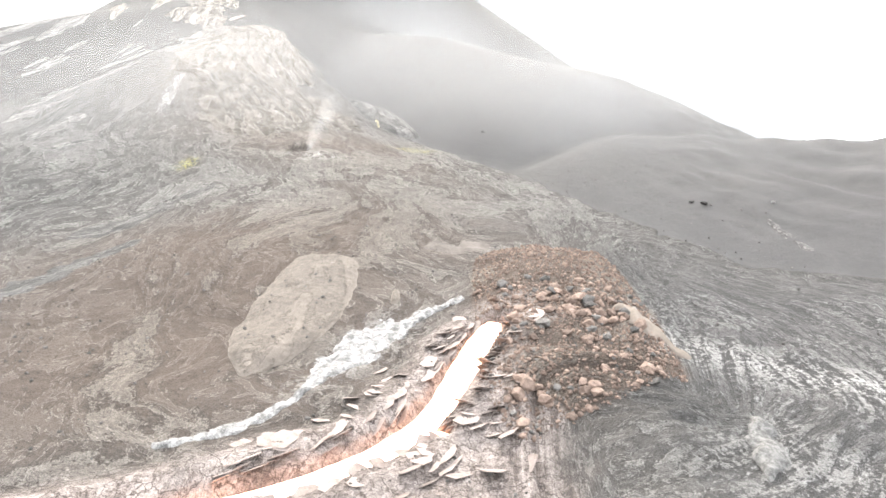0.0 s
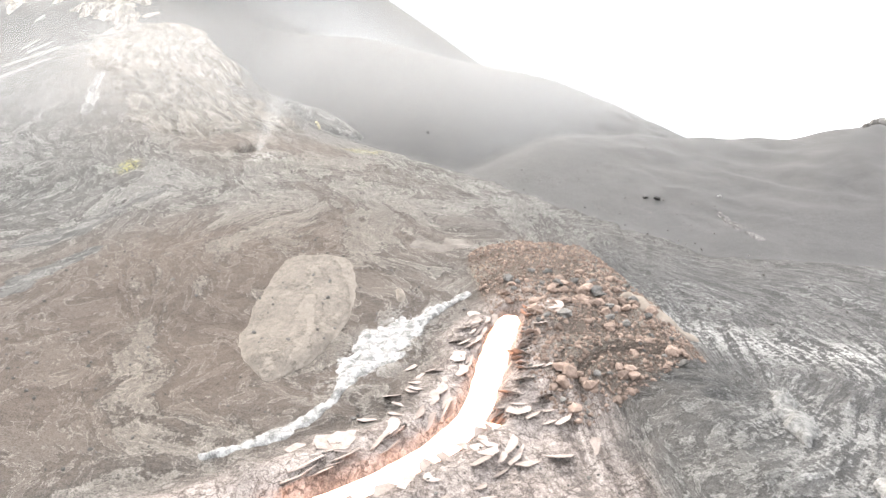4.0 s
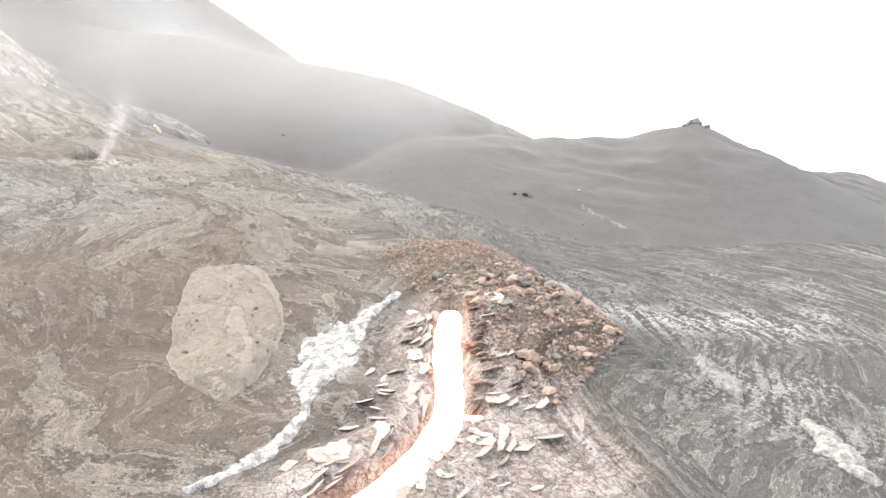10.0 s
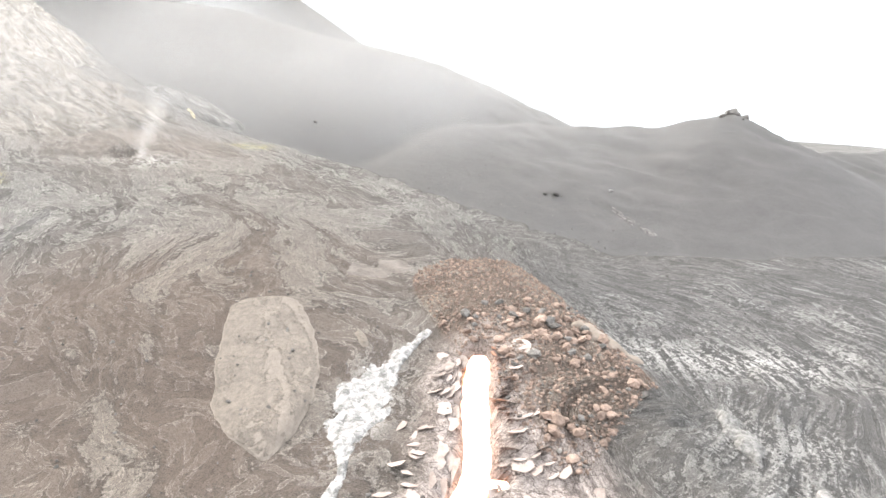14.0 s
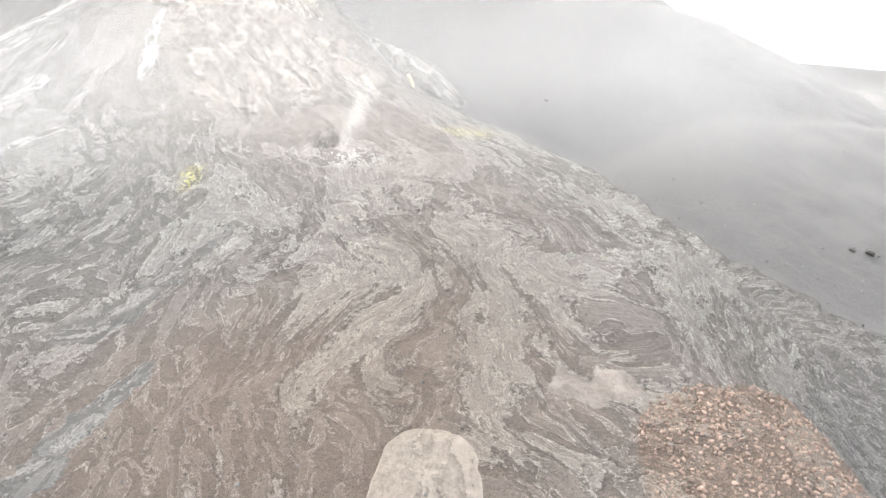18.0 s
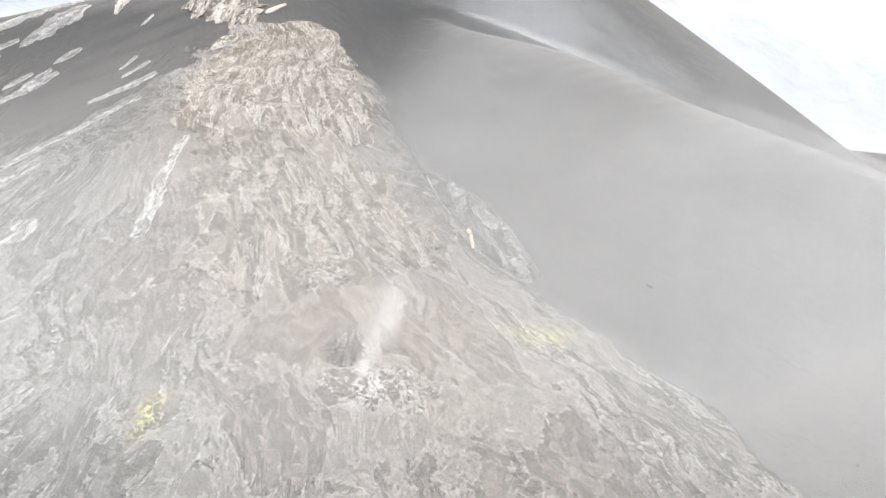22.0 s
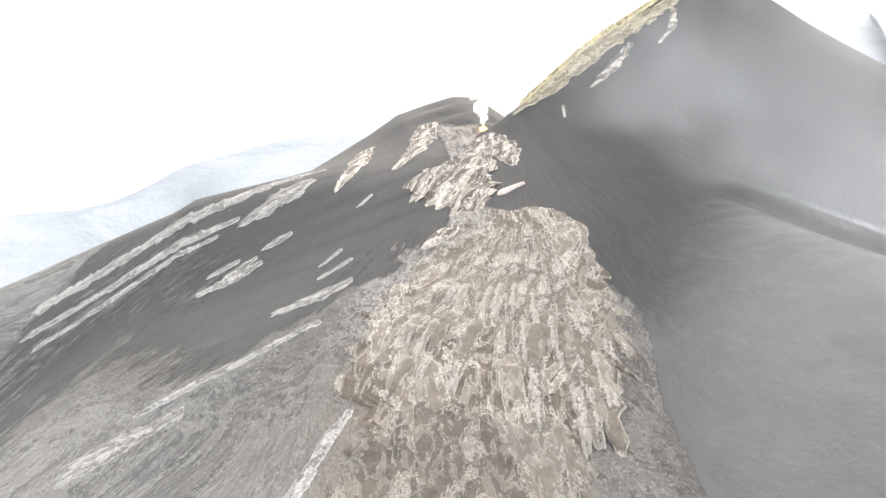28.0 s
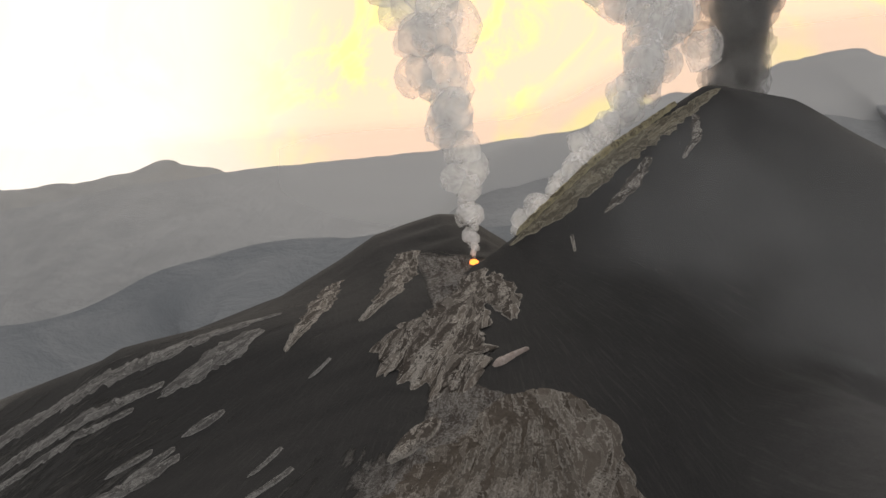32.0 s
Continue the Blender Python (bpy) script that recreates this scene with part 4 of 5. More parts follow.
# the crusted lava that caps the spur
SPUR_CRUST = crust_material("brown_spur_crust", (0.078, 0.062, 0.048), (0.120, 0.102, 0.085), (0.33, 0.305, 0.27), 0.6, 0.8, 0.8, 0.15)
LOBE_CRUST = crust_material("pale_brimmed_lobes", (0.100, 0.084, 0.068), (0.140, 0.122, 0.104), (0.36, 0.335, 0.30), 0.4, 0.7, 0.7, 0.15)
FAN_CRUST = crust_material("soft_brown_fan_crust", (0.068, 0.057, 0.046), (0.106, 0.091, 0.076), (0.24, 0.222, 0.198), 0.55, 0.75, 0.8, 0.3)


def crust_body(name, spine, tall, material, label, lobes, lobe_material, seed):
    """A sheet of crust with long lobes that ran down over it; lobes are rows of start, middle and end (x, y) with a half width."""
    body = empty_at(name, spine[0][0], spine[0][1], label, "lava crust")

    def under(ob):
        ob.parent = body
        ob.matrix_parent_inverse = Matrix.Translation(-body.location)

    under(swell("crust_sheet", spine, tall, material, "", lumps=0.45, fingers=2.0, power=0.28, cells=0.85, seed=seed, ragged=0.25))
    rng = random.Random(seed)
    for n, (a, b, c, w) in enumerate(lobes):
        under(swell("crust_lobe", [(*a, w * 0.4), ((a[0] + b[0]) / 2, (a[1] + b[1]) / 2, w * 0.8), (*b, w), ((b[0] + c[0]) / 2, (b[1] + c[1]) / 2, w * 0.9), (*c, w * 0.35)],
                    tall + rng.uniform(0.35, 0.8), lobe_material, "", lumps=0.25, fingers=3.0, power=0.3, cells=0.5, seed=seed + n, ragged=0.6))
    return body


def fan_lobes(top, foot, spread_top, spread_foot, count, width, seed):
    """Lobes that start along a short crest and fan out downhill."""
    rng = random.Random(seed)
    rows = []
    for n in range(count):
        k = 2 * (n + rng.uniform(0.2, 0.8)) / count - 1
        t0, t1 = rng.uniform(0.0, 0.45), rng.uniform(0.6, 1.0)

        def at(t):
            half = spread_top + (spread_foot - spread_top) * t
            return top[0] + (foot[0] - top[0]) * t + k * half, top[1] + (foot[1] - top[1]) * t + 9 * k * k * (t - 0.3)

        m = at((t0 + t1) / 2)
        rows.append((at(t0), (m[0] + rng.gauss(0, 1.5), m[1]), at(t1), width * rng.uniform(0.55, 1.2)))
    return rows


crust_body("lava_spur", [(-86, 395.5, 5), (-83, 391, 12), (-77, 380, 20), (-73.5, 362, 27), (-70, 343, 32), (-67, 325, 32), (-61, 309, 27), (-54, 295, 17)], 1.0, SPUR_CRUST,
           "brown lava crust with pale-brimmed lobes capping the spur", fan_lobes((-82, 389), (-56, 296), 10, 31, 15, 3.6, 61), LOBE_CRUST, 61)
crust_body("lava_fan", [(-66, 311, 12), (-60, 300, 21), (-45, 276, 28), (-33, 256, 29), (-22, 240, 25)], 1.1, FAN_CRUST,
           "wrinkled grey-brown lava fan below the spur", fan_lobes((-60, 302), (-27, 240), 17, 24, 7, 3.4, 62), FAN_CRUST, 62)


# ---- rubble mound, blocks and plates ----
def rubble_mound():
    mound = empty_at("rubble_mound", 46, 96, "mound of rusty angular lava rubble beside the channel", "rubble mound")
    shapes = stone_meshes("boulder", RUBBLE, 8, 3) + stone_meshes("boulder", GREY_ROCK, 3, 8)
    rng = random.Random(11)
    small, made = [], 0
    while made < 300 or len(small) < 5200:
        x, y = rng.uniform(32, 60), rng.uniform(66, 132)
        edge = ((x - 46) / 13.0) ** 4 + ((y - 98 - 0.25 * (x - 46)) / 31.0) ** 4
        d = float(channel_near(np.array([x]), np.array([y]))[0][0])
        if edge > 1.1 or d < 3.0 or x > 40 + 1.6 * (y - 68):
            continue
        if made < 300 and y < 104 and rng.random() < 0.35:
            size = 0.5 + 2.0 * rng.random() ** 3
            ob = new("boulder", rng.choice(shapes))
            ob.parent = mound
            z = float(height(x, y)[0])
            ob.location = Vector((x, y, z + 0.12 * size)) - mound.location
            ob.rotation_euler = (rng.uniform(-0.5, 0.5), rng.uniform(-0.5, 0.5), rng.uniform(0, 6.3))
            ob.scale = (size * rng.uniform(0.8, 1.3), size * rng.uniform(0.8, 1.2), size * rng.uniform(0.7, 1.1))
            made += 1
        elif len(small) < 5200:
            small.append((x, y, 0.22 + 0.55 * rng.random() ** 3))
    stuff = scatter_joined("rubble", small, RUBBLE, 12, "", "")
    stuff.parent = mound
    stuff.matrix_parent_inverse = Matrix.Translation(-mound.location)
    return mound


rubble_mound()


def plate_mesh(rng, material):
    """An irregular slab of crust about one metre across."""
    bm = bmesh.new()
    n = rng.randint(5, 8)
    rim = []
    for k in range(n):
        a = 6.283 * (k + rng.uniform(-0.25, 0.25)) / n
        r = rng.uniform(0.38, 0.6)
        rim.append((r * math.cos(a), r * math.sin(a)))
    top = [bm.verts.new((x * 0.93, y * 0.93, 0.12 + rng.uniform(-0.02, 0.02))) for x, y in rim]
    mid = [bm.verts.new((x, y, 0.06)) for x, y in rim]
    low = [bm.verts.new((x, y, -0.15)) for x, y in rim]
    bm.faces.new(top)
    for a, b in ((top, mid), (mid, low)):
        for k in range(n):
            bm.faces.new((a[k], b[k], b[(k + 1) % n], a[(k + 1) % n]))
    bmesh.ops.recalc_face_normals(bm, faces=bm.faces)
    me = bpy.data.meshes.new("crust_plate")
    bm.to_mesh(me)
    bm.free()
    me.materials.append(material)
    return me


def channel_banks():
    """Cracked plates of baked crust on both banks of the lava."""
    rng = random.Random(21)
    shapes = [plate_mesh(rng, PINK_CRUST) for _ in range(10)]
    for side, name, count in ((1, "east", 90), (-1, "west", 75)):
        bank = empty_at("lava_bank", 29 + 5 * side, 70, f"{'broad' if side > 0 else 'narrow'} bank of cracked baked crust plates along the lava", "lava bank")
        made = 0
        while made < count:
            s = rng.uniform(0, 46)
            cx, cy = np.interp(s, CHANNEL.s, CHANNEL.q[:, 0]), np.interp(s, CHANNEL.s, CHANNEL.q[:, 1])
            off = 2.6 + abs(rng.gauss(0, 5.0 if side > 0 else 3.6)) if s > 14 else 2.6 + abs(rng.gauss(0, 1.6))
            q = np.interp(s + 0.5, CHANNEL.s, CHANNEL.q[:, 0]) - cx, np.interp(s + 0.5, CHANNEL.s, CHANNEL.q[:, 1]) - cy
            ln = math.hypot(*q)
            x, y = cx - side * q[1] / ln * off, cy + side * q[0] / ln * off
            if float(channel_near(np.array([x]), np.array([y]))[0][0]) < 2.6:
                continue
            size = rng.uniform(1.3, 3.2)
            h = float(height(x, y)[0])
            hx, hy = float(height(x + 0.7, y)[0]) - h, float(height(x, y + 0.7)[0]) - h
            ob = new("crust_plate", rng.choice(shapes))
            ob.parent = bank
            ob.location = Vector((x, y, h - 0.03)) - bank.location
            ob.rotation_euler = (math.atan2(hy, 0.7) + rng.uniform(-0.05, 0.05), -math.atan2(hx, 0.7) + rng.uniform(-0.05, 0.05), math.atan2(q[1], q[0]) + rng.gauss(0, 0.25))
            ob.scale = (size * rng.uniform(1.0, 1.5), size * rng.uniform(0.7, 1.1), rng.uniform(0.16, 0.36))
            made += 1


channel_banks()

rng = random.Random(31)
spots = []
for _ in range(3600):
    x, y = rng.uniform(-75, 105), rng.uniform(38, 205)
    if ((x - 4) / 10) ** 2 + ((y - 100) / 17) ** 2 > 1:
        spots.append((x, y, 0.15 + 0.5 * rng.random() ** 4))
sx = np.array(spots)
far_from_lava = channel_near(sx[:, 0], sx[:, 1])[0] > 3.2
scatter_joined("loose_stones", sx[far_from_lava], GREY_ROCK, 32, "grey stones strewn over the lava field", "stones")


def rock_outcrop():
    """Dark crags along the hill's crest."""
    crag = empty_at("rock_outcrop", 178, 186, "dark craggy rock outcrop on the crest of an ash hill", "outcrop")
    shapes = stone_meshes("crag", GREY_ROCK, 5, 41, 0.9)
    rng = random.Random(42)
    for k in range(46):
        t = rng.random()
        x, y = 168 + 34 * t + rng.gauss(0, 2.2), 180 + 15 * min(1, 1.6 * t) + rng.gauss(0, 2.2)
        size = rng.uniform(1.2, 4.2)
        ob = new("crag", rng.choice(shapes))
        ob.parent = crag
        ob.location = Vector((x, y, float(height(x, y)[0]) + 0.1 * size)) - crag.location
        ob.rotation_euler = (rng.uniform(-0.5, 0.5), rng.uniform(-0.5, 0.5), rng.uniform(0, 6.3))
        ob.scale = (size, size * rng.uniform(0.7, 1.2), size * rng.uniform(0.7, 1.3))


rock_outcrop()


def lone_rock(x, y, size, material, label, seed):
    me = stone_meshes("rock", material, 1, seed)[0]
    ob = new("rock", me)
    ob.location = (x, y, float(height(x, y)[0]) + 0.15 * size)
    ob.scale = (size, size * 0.8, size * 0.8)
    ob.rotation_euler = (0.2, -0.1, seed)
    return tagged(ob, label, "rock", "lone rocks")


DARK_ROCK = rock_material("dark_rock", (0.02, 0.019, 0.018), (0.055, 0.052, 0.05), 1.0, 0.7)
RED_ROCK = rock_material("red_rock", (0.07, 0.025, 0.018), (0.14, 0.05, 0.035), 1.0, 0.7)
lone_rock(93.3, 167.5, 2.6, DARK_ROCK, "dark boulder on the grey ash hillside", 51)
lone_rock(90.6, 168.8, 1.6, DARK_ROCK, "small dark boulder on the grey ash hillside", 52)
lone_rock(108.4, 163.1, 1.4, WHITE_CRUST, "pale boulder on the grey ash hillside", 53)
lone_rock(-76.5, 344.6, 1.9, RED_ROCK, "dark red rock on the lava spur", 54)
lone_rock(-53.5, 326.6, 1.0, WHITE_CRUST, "small white stone on the lava spur", 55)
lone_rock(51.5, 171.1, 1.1, WHITE_CRUST, "small white stone on the upper lava field", 56)
lone_rock(-88.3, 230.4, 1.6, WHITE_CRUST, "small white stone on the western flank", 57)
lone_rock(42.0, 246.0, 2.0, DARK_ROCK, "dark boulder at the foot of the ash ridge", 58)


# ---- steam, smoke and haze ----
def smoke_material(name, colour, cover, scale, through=0.5):
    """Steam: thin, uneven cloud that lets part of the light through."""
    m = Nodes(name)
    pos = m.place()
    cloud = m.noise(pos, scale, 5, 0.6, 0.5)
    fac = m.ramp(cloud, 0.32, 0.70, cover * 0.3, cover)
    if name == "thin_haze":
        fac = m.attr("cover").outputs["Fac"]
    shade = m.n("BsdfDiffuse", Color=colour, Roughness=1.0)
    glow = m.n("BsdfTranslucent", Color=colour)
    both = m.n("MixShader", Fac=through)
    m.t.links.new(shade.outputs[0], both.inputs[1])
    m.t.links.new(glow.outputs[0], both.inputs[2])
    clear = m.n("BsdfTransparent")
    out = m.n("MixShader", Fac=fac)
    m.t.links.new(clear.outputs[0], out.inputs[1])
    m.t.links.new(both.outputs[0], out.inputs[2])
    m.t.links.new(out.outputs[0], m.out.inputs["Surface"])
    return m.mat


STEAM = smoke_material("white_steam", (0.995, 0.99, 0.985), 0.45, 0.10, 0.72)
ASH_SMOKE = smoke_material("dark_ash_smoke", (0.5, 0.49, 0.48), 0.36, 0.06)
HAZE = smoke_material("thin_haze", (0.90, 0.905, 0.91), 0.30, 0.016, 0.35)


def plume(name, path, count, material, label, seed, lean=0.0, group=""):
    """A rising column of smoke: billows along a path of (x, y, z, radius), larger and looser with height."""
    rng = np.random.RandomState(seed)
    p = np.array(path, float)
    bm = bmesh.new()
    bmesh.ops.create_icosphere(bm, subdivisions=2, radius=1.0)
    ball = np.array([v.co[:] for v in bm.verts])
    tris = np.array([[v.index for v in f.verts] for f in bm.faces])
    bm.free()
    verts, faces = [], []
    for k in range(count):
        t = (k + rng.rand()) / count * (len(p) - 1)
        x, y, z, r = (np.interp(t, np.arange(len(p)), p[:, n]) for n in range(4))
        off = rng.normal(0, 0.40, 3) * r
        size = r * rng.uniform(0.30, 0.72)
        q = ball * (1 + 0.30 * fbm(ball[:, 0] * 1.6 + k * 7.3, ball[:, 1] * 1.6 + ball[:, 2] * 1.3, 3, seed)[:, None] + 0.12 * fbm(ball[:, 0] * 4 + k, ball[:, 2] * 4 - ball[:, 1] * 3, 2, seed + 1)[:, None])
        verts.append(q * size * np.array([1, 1, 1.15]) + (x + off[0], y + off[1], z + 0.6 * off[2]))
        faces.append(tris + k * len(ball))
    verts = np.concatenate(verts)
    base = p[0, :3]
    me = mesh_of(name, (verts - base).tolist(), np.concatenate(faces).tolist(), material)
    ob = new(name, me)
    ob.location = base
    return tagged(ob, label, "smoke", group, "stuff")


scene.cycles.transparent_max_bounces = 64
plume("steam_plume", [(-127, 461, 114, 1.0), (-128.5, 462, 121, 3.4), (-131.5, 464, 134, 6.5), (-135, 466, 152, 9.0), (-143, 468, 176, 12), (-154, 470, 205, 16), (-164, 474, 240, 21), (-176, 480, 285, 28)], 84, STEAM,
      "white steam column rising from the glowing vent", 3)
plume("steam_plume", [(-118, 478, 116, 3), (-112, 492, 130, 7), (-101, 512, 152, 9), (-88, 530, 176, 10), (-76, 548, 198, 14), (-80, 560, 225, 20), (-90, 570, 265, 26)], 90, STEAM,
      "bank of white steam drifting out of the crater", 4)
plume("ash_plume", [(-52, 640, 150, 11), (-51, 650, 200, 13), (-49, 660, 260, 17), (-44, 670, 330, 23)], 360, ASH_SMOKE, "dark grey ash column behind the cone", 5)
plume("steam_plume", [(-14, 209, 17.5, 0.6), (-13.0, 209.5, 20, 1.6), (-11.0, 211, 25, 2.6), (-7, 213, 33, 4.2)], 120, smoke_material("faint_steam", (0.96, 0.96, 0.96), 0.010, 0.4),
      "thin white steam rising from a small vent", 6)


def haze_from(name, x, y, z, cover, label):
    """A sheet of fume from grids of places, each with how much it covers."""
    n = x.shape[1]
    i = (np.arange(x.shape[0] - 1)[:, None] * n + np.arange(n - 1)[None]).ravel()
    me = mesh_of(name, np.stack([x.ravel(), y.ravel(), z.ravel()], 1).tolist(), np.stack([i, i + 1, i + n + 1, i + n], 1).tolist(), HAZE)
    layer = me.attributes.new("cover", "FLOAT", "POINT")
    layer.data.foreach_set("value", np.clip(cover, 0, 1).astype(np.float32).ravel())
    return tagged(new(name, me), label, "fume", "fume patches", "stuff")


def fume_patch(x, y, half, long, lift, most, seed):
    """A patch of fume that hugs the slope and thins out to nothing at its edge."""
    gx, gy = np.meshgrid(np.linspace(x - half, x + half, 90), np.linspace(y - long, y + long, 90))
    z = land(gx, gy)[0] + lift * (0.8 + 0.5 * fbm(gx / 60, gy / 60, 2, seed))
    edge = np.hypot((gx - x) / half, (gy - y) / long)
    cover = most * step(1.0, 0.15, edge + 0.35 * fbm(gx / 22, gy / 22, 3, seed)) * step(1.0, 0.9, edge)
    return haze_from("fume", gx, gy, z, cover, "thin white fume drifting over the ash slope")


fume_patch(90, 250, 75, 62, 5, 0.07, 1)
fume_patch(22, 350, 62, 64, 5, 0.03, 2)
fume_patch(-12, 482, 72, 74, 9, 0.11, 3)
fume_patch(-58, 462, 48, 46, 8, 0.08, 5)
fume_patch(30, 440, 75, 75, 7, 0.10, 4)

# ---- the bank of fume that lies over the lava field ----
def mist_material():
    """Thin ash-laden fume: most of the light goes through."""
    m = Nodes("ash_mist")
    pos = m.place()
    drift = m.noise(m.stretch(pos, 0.011, 0.011, 0.03), 1.0, 4, 0.6, 0.7)
    fac = m.math("MULTIPLY", m.attr("cover").outputs["Fac"], m.ramp(drift, 0.25, 0.75, 0.55, 1.45))
    front = m.n("BsdfDiffuse", Color=MIST_COLOUR, Roughness=1.0)
    behind = m.n("BsdfTranslucent", Color=MIST_COLOUR)
    both = m.n("MixShader", Fac=0.5)
    m.t.links.new(front.outputs[0], both.inputs[1])
    m.t.links.new(behind.outputs[0], both.inputs[2])
    out = m.n("MixShader", Fac=fac)
    m.t.links.new(m.n("BsdfTransparent").outputs[0], out.inputs[1])
    m.t.links.new(both.outputs[0], out.inputs[2])
    m.t.links.new(out.outputs[0], m.out.inputs["Surface"])
    return m.mat


MIST_COLOUR = (0.52, 0.525, 0.53)
MIST = mist_material()


def mist_bank(y0, cover, seed, west=-620.0, east=620.0, top=56.0):
    """One low bank of fume that lies across the upper field and thins out upwards."""
    xs = np.linspace(west, east, 90)
    hh0 = np.linspace(0, 1, 22)
    xx, kk = np.meshgrid(xs, hh0)
    yy = y0 + 5 * fbm(xx / 70, kk * 2, 2, seed)
    foot = land(xx, yy, False)[0]
    zz = foot + 1 + np.maximum(top - foot, 22) * kk
    rise = zz - foot
    thick = cover * step(6, 34, rise) * step(1.0, 0.6, kk) * step(0, 60, xx - west) * step(0, 60, east - xx)
    n = len(xs)
    i = (np.arange(len(hh0) - 1)[:, None] * n + np.arange(n - 1)[None]).ravel()
    quads = np.stack([i, i + 1, i + n + 1, i + n], 1)
    me = mesh_of("mist", np.stack([xx.ravel(), yy.ravel(), zz.ravel()], 1).tolist(), quads.tolist(), MIST)
    layer = me.attributes.new("cover", "FLOAT", "POINT")
    layer.data.foreach_set("value", thick.ravel().astype(np.float32))
    return tagged(new("mist", me), "low pale bank of volcanic fume over the upper field", "fume", "banks of fume", "stuff")


mist_bank(146, 0.12, 2, west=40, top=50)
for n, (y0, top, cover) in enumerate(((156, 58, 0.09), (168, 61, 0.085), (180, 65, 0.07), (192, 72, 0.06), (204, 80, 0.055), (216, 82, 0.05))):
    mist_bank(y0, cover, n, top=top)


def valley_haze():
    """Sunlit haze in front of the far wooded ridge."""
    line = Crest([(-2300, 300, 0), (-1500, 760, 0), (-900, 960, 0), (-300, 1040, 0), (200, 1060, 0), (700, 1040, 0)], smooth=6)
    s = np.linspace(0, line.s[-1], 90)
    cx, cy = np.interp(s, line.s, line.q[:, 0]), np.interp(s, line.s, line.q[:, 1])
    z = np.linspace(-120, 380, 34)
    xx, zz = np.meshgrid(cx, z)
    yy = np.meshgrid(cy, z)[0]
    cover = (0.05 + 0.30 * step(0, 210, zz)) * (0.4 + 0.6 * step(-1100, -350, xx)) * step(300 + 75 * step(-350, -80, xx), 268 + 75 * step(-350, -80, xx), zz)
    return haze_from("haze", xx, yy, zz, cover, "sunlit haze hanging before the far wooded ridge")


valley_haze()

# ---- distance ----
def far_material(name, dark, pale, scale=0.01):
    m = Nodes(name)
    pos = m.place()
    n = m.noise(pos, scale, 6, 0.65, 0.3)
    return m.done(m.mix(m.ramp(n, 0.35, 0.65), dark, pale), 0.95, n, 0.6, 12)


# distance haze is painted into the slopes as pale blue-grey base colours
HAZE_TINTED_HILL = far_material("haze_tinted_hill_slopes", (0.175, 0.188, 0.20), (0.205, 0.216, 0.226), 0.012)
HAZE_TINTED_FOREST = far_material("haze_tinted_slopes", (0.245, 0.25, 0.255), (0.285, 0.29, 0.293), 0.012)


def mountain(name, nodes, slope, label, seed, back=0.6, rough=14.0, material=HAZE_TINTED_FOREST):
    """A far ridge: a crest line that falls to both sides, with gullies."""
    line = Crest(nodes, smooth=8, ends=0.0)
    p = np.array(nodes, float)
    s = np.linspace(0, line.s[-1], 130)
    cx, cy, cz = (np.interp(s, line.s, line.q[:, n]) for n in range(3))
    tx, ty = np.gradient(cx), np.gradient(cy)
    ll = np.hypot(tx, ty)
    tx, ty = tx / ll, ty / ll
    across = np.linspace(-1, 1, 41) ** 3 * (p[:, 2].max() + 220) / min(slope, back)
    aa, ss = np.meshgrid(across, s)
    x = cx[:, None] + ty[:, None] * aa
    y = cy[:, None] - tx[:, None] * aa
    z = cz[:, None] - np.where(aa > 0, slope, back) * np.abs(aa)
    z = z + rough * fbm(x / 120, y / 120, 5, seed) + 0.5 * rough * fbm(ss / 60, aa / 260, 3, seed + 1)
    z = z - 260 * (1 - step(0.0, 0.16, ss / s[-1]) * step(1.0, 0.84, ss / s[-1]))
    z = np.maximum(z, -170)
    n = len(across)
    i = (np.arange(len(s) - 1)[:, None] * n + np.arange(n - 1)[None]).ravel()
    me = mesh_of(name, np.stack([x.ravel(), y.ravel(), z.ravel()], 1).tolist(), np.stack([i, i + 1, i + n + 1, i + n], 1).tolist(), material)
    return tagged(new(name, me), label, "mountain", kind="structure")


mountain("backdrop_ridge", [(-2900, 750, 60), (-2300, 1020, 150), (-1784, 1250, 212), (-1574, 1380, 262), (-1193, 1500, 313), (-777, 1610, 338), (-447, 1680, 367), (-212, 1700, 387), (-4, 1720, 387), (250, 1740, 330), (500, 1760, 150)], 0.55, "long wooded ridge behind the volcano, haze painted into its colour", 2, rough=8)
mountain("backdrop_hill", [(-1300, 300, 10), (-850, 500, 30), (-610, 640, 55), (-593, 720, 94), (-520, 780, 126), (-427, 800, 128), (-360, 800, 133), (-200, 800, 140), (0, 800, 120)], 0.55, "wooded hill beyond the western flank, blue haze painted into its colour", 3, rough=6, material=HAZE_TINTED_HILL)
mountain("backdrop_ridge", [(-4000, 1500, 300), (-3700, 1900, 440), (-3610, 2300, 426), (-3367, 2600, 468), (-3066, 2900, 611), (-2848, 3000, 555), (-2432, 3100, 480), (-2000, 3200, 400), (-1200, 3300, 300)], 0.5, "far mountain ridge with haze painted into its colour", 4, rough=22)
mountain("backdrop_ridge", [(-620, 1080, 200), (-300, 1120, 270), (-45, 1150, 328), (-1, 1190, 357), (55, 1200, 369), (108, 1210, 351), (219, 1230, 282), (480, 1250, 200), (800, 1270, 80)], 0.75, "mountain behind the main cone, haze painted into its colour", 5, rough=22)


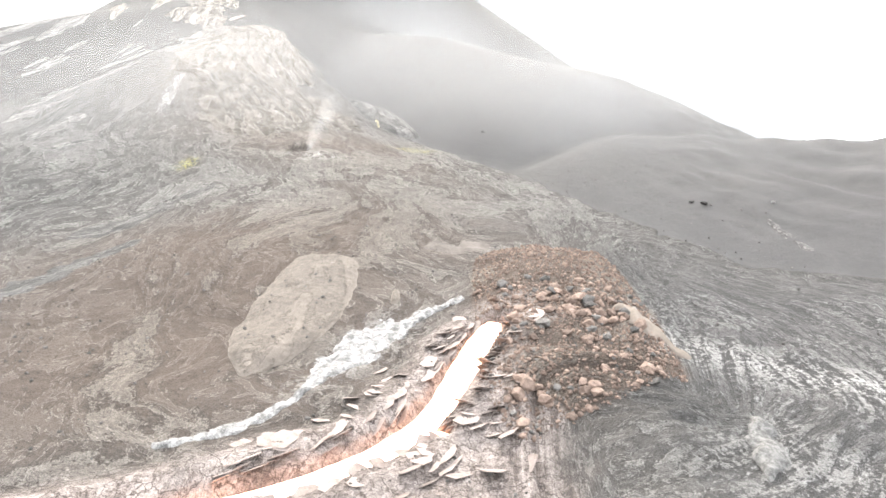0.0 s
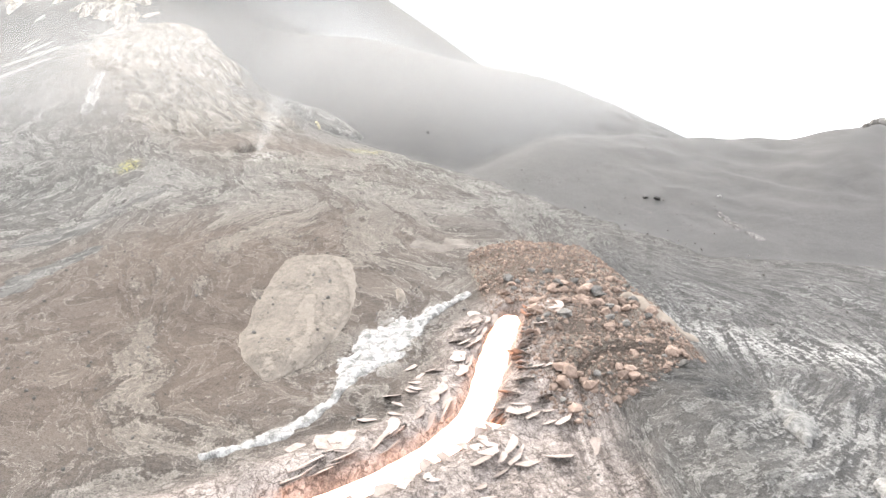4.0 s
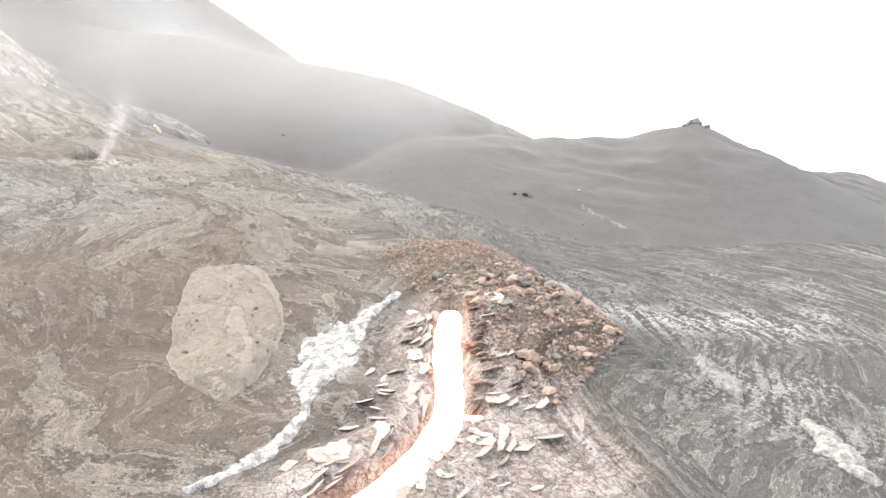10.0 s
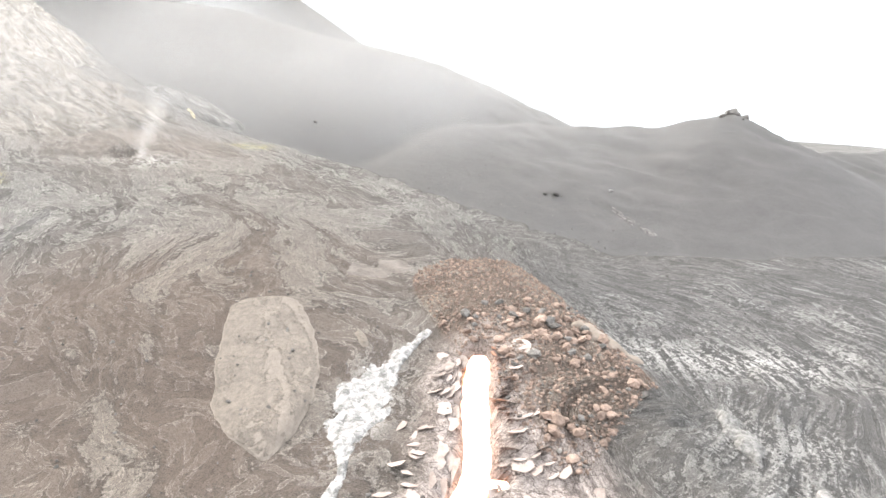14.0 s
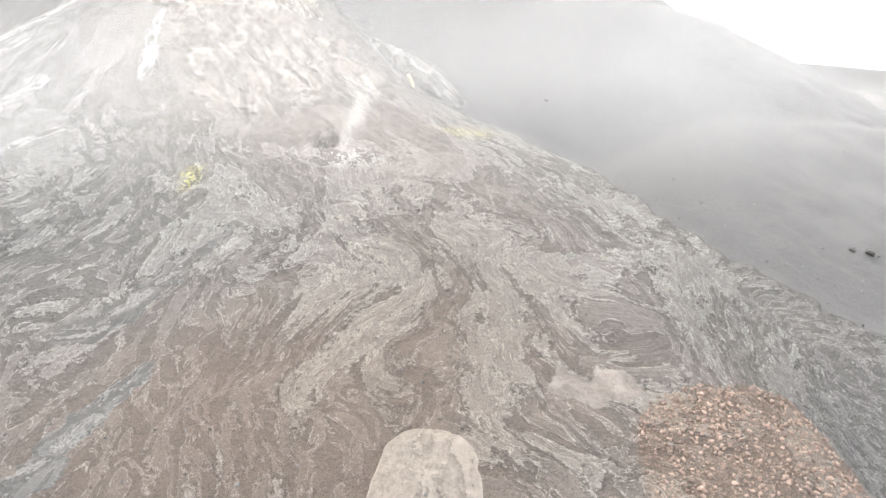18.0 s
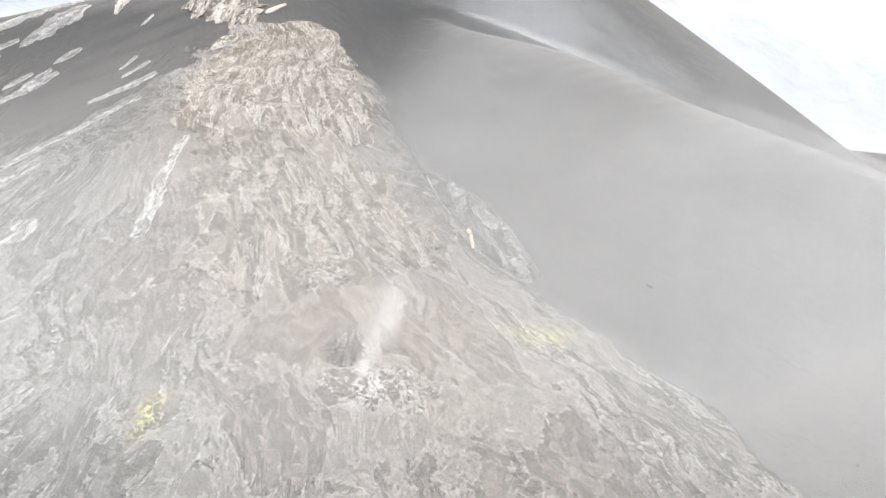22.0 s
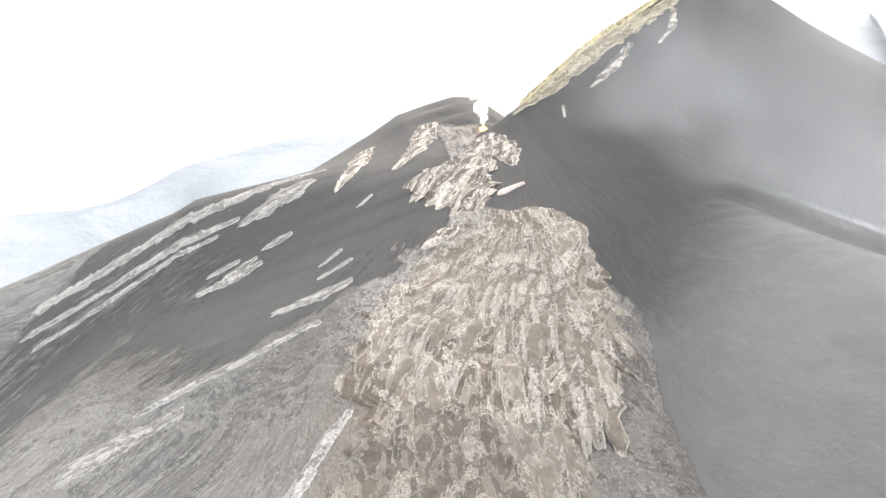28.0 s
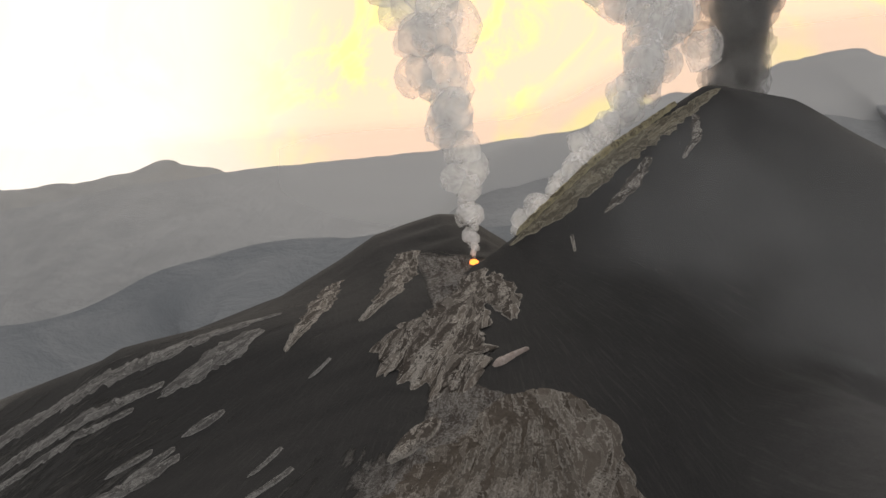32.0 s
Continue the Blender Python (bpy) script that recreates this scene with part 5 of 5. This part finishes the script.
def build_sea():
    bm = bmesh.new()
    for x, y in ((700, -3000), (4900, -3000), (4900, 4500), (700, 4500)):
        bm.verts.new((x, y, -120))
    bm.faces.new(bm.verts)
    m = Nodes("haze_tinted_sea")
    # the whitening of distant haze is mixed into the water's colour
    colour = m.mix(m.noise(m.place(), 0.004, 4, 0.6), (0.16, 0.20, 0.22), (0.20, 0.24, 0.26))
    ob = part("water", bm, m.done(colour, 0.35, m.noise(m.place(), 0.05, 4, 0.6), 0.2, 2.0), smooth=False)
    return tagged(ob, "blue sea far below, paled by haze painted into its colour", "sea", kind="structure")


build_sea()


def smoke_backdrop():
    """A self-glowing shell far behind the volcano, painted as a sunlit bank of smoke."""
    verts, faces = [], []
    n, rows = 64, 14
    for k in range(n + 1):
        a = radians(-80 + 90 * k / n)
        for r in range(rows + 1):
            e = radians(-3 + 24.6 * r / rows)
            verts.append((4300 * math.sin(a), 4300 * math.cos(a), 4300 * math.tan(e)))
    for k in range(n):
        for r in range(rows):
            i = k * (rows + 1) + r
            faces.append((i, i + rows + 1, i + rows + 2, i + 1))
    m = Nodes("painted_smoke_glow")
    pos = m.place()
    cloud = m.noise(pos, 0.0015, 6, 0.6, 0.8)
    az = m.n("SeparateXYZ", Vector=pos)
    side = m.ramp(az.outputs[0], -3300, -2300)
    # the sun's glow through smoke, painted as peach and yellow emission
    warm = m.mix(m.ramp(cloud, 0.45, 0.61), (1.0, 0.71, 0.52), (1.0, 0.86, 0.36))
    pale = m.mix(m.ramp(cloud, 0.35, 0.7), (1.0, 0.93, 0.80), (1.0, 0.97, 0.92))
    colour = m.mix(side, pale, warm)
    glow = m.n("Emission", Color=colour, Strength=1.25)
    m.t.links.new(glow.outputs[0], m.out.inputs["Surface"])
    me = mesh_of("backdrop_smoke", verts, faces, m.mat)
    return tagged(new("backdrop_smoke", me), "glowing sky shell painted as a yellow and peach bank of sunlit smoke", "smoke", kind="structure")


smoke_backdrop()

# the glow in the vent mouth
bm = bmesh.new()
bmesh.ops.create_icosphere(bm, subdivisions=3, radius=1.5)
for v in bm.verts:
    v.co.z *= 0.75
    v.co *= 1 + 0.25 * noise.noise(v.co * 1.3)
me_glow = Nodes("vent_glow")
me_glow.t.links.new(me_glow.n("Emission", Color=(1.0, 0.28, 0.05), Strength=3.0).outputs[0], me_glow.out.inputs["Surface"])
vent = part("lava_vent", bm, me_glow.mat, None, "small glowing orange lava vent mouth")
vent.location = (-126.5, 459.5, float(height(-126.5, 459.5)[0]) + 0.7)
tagged(vent, category="lava vent")
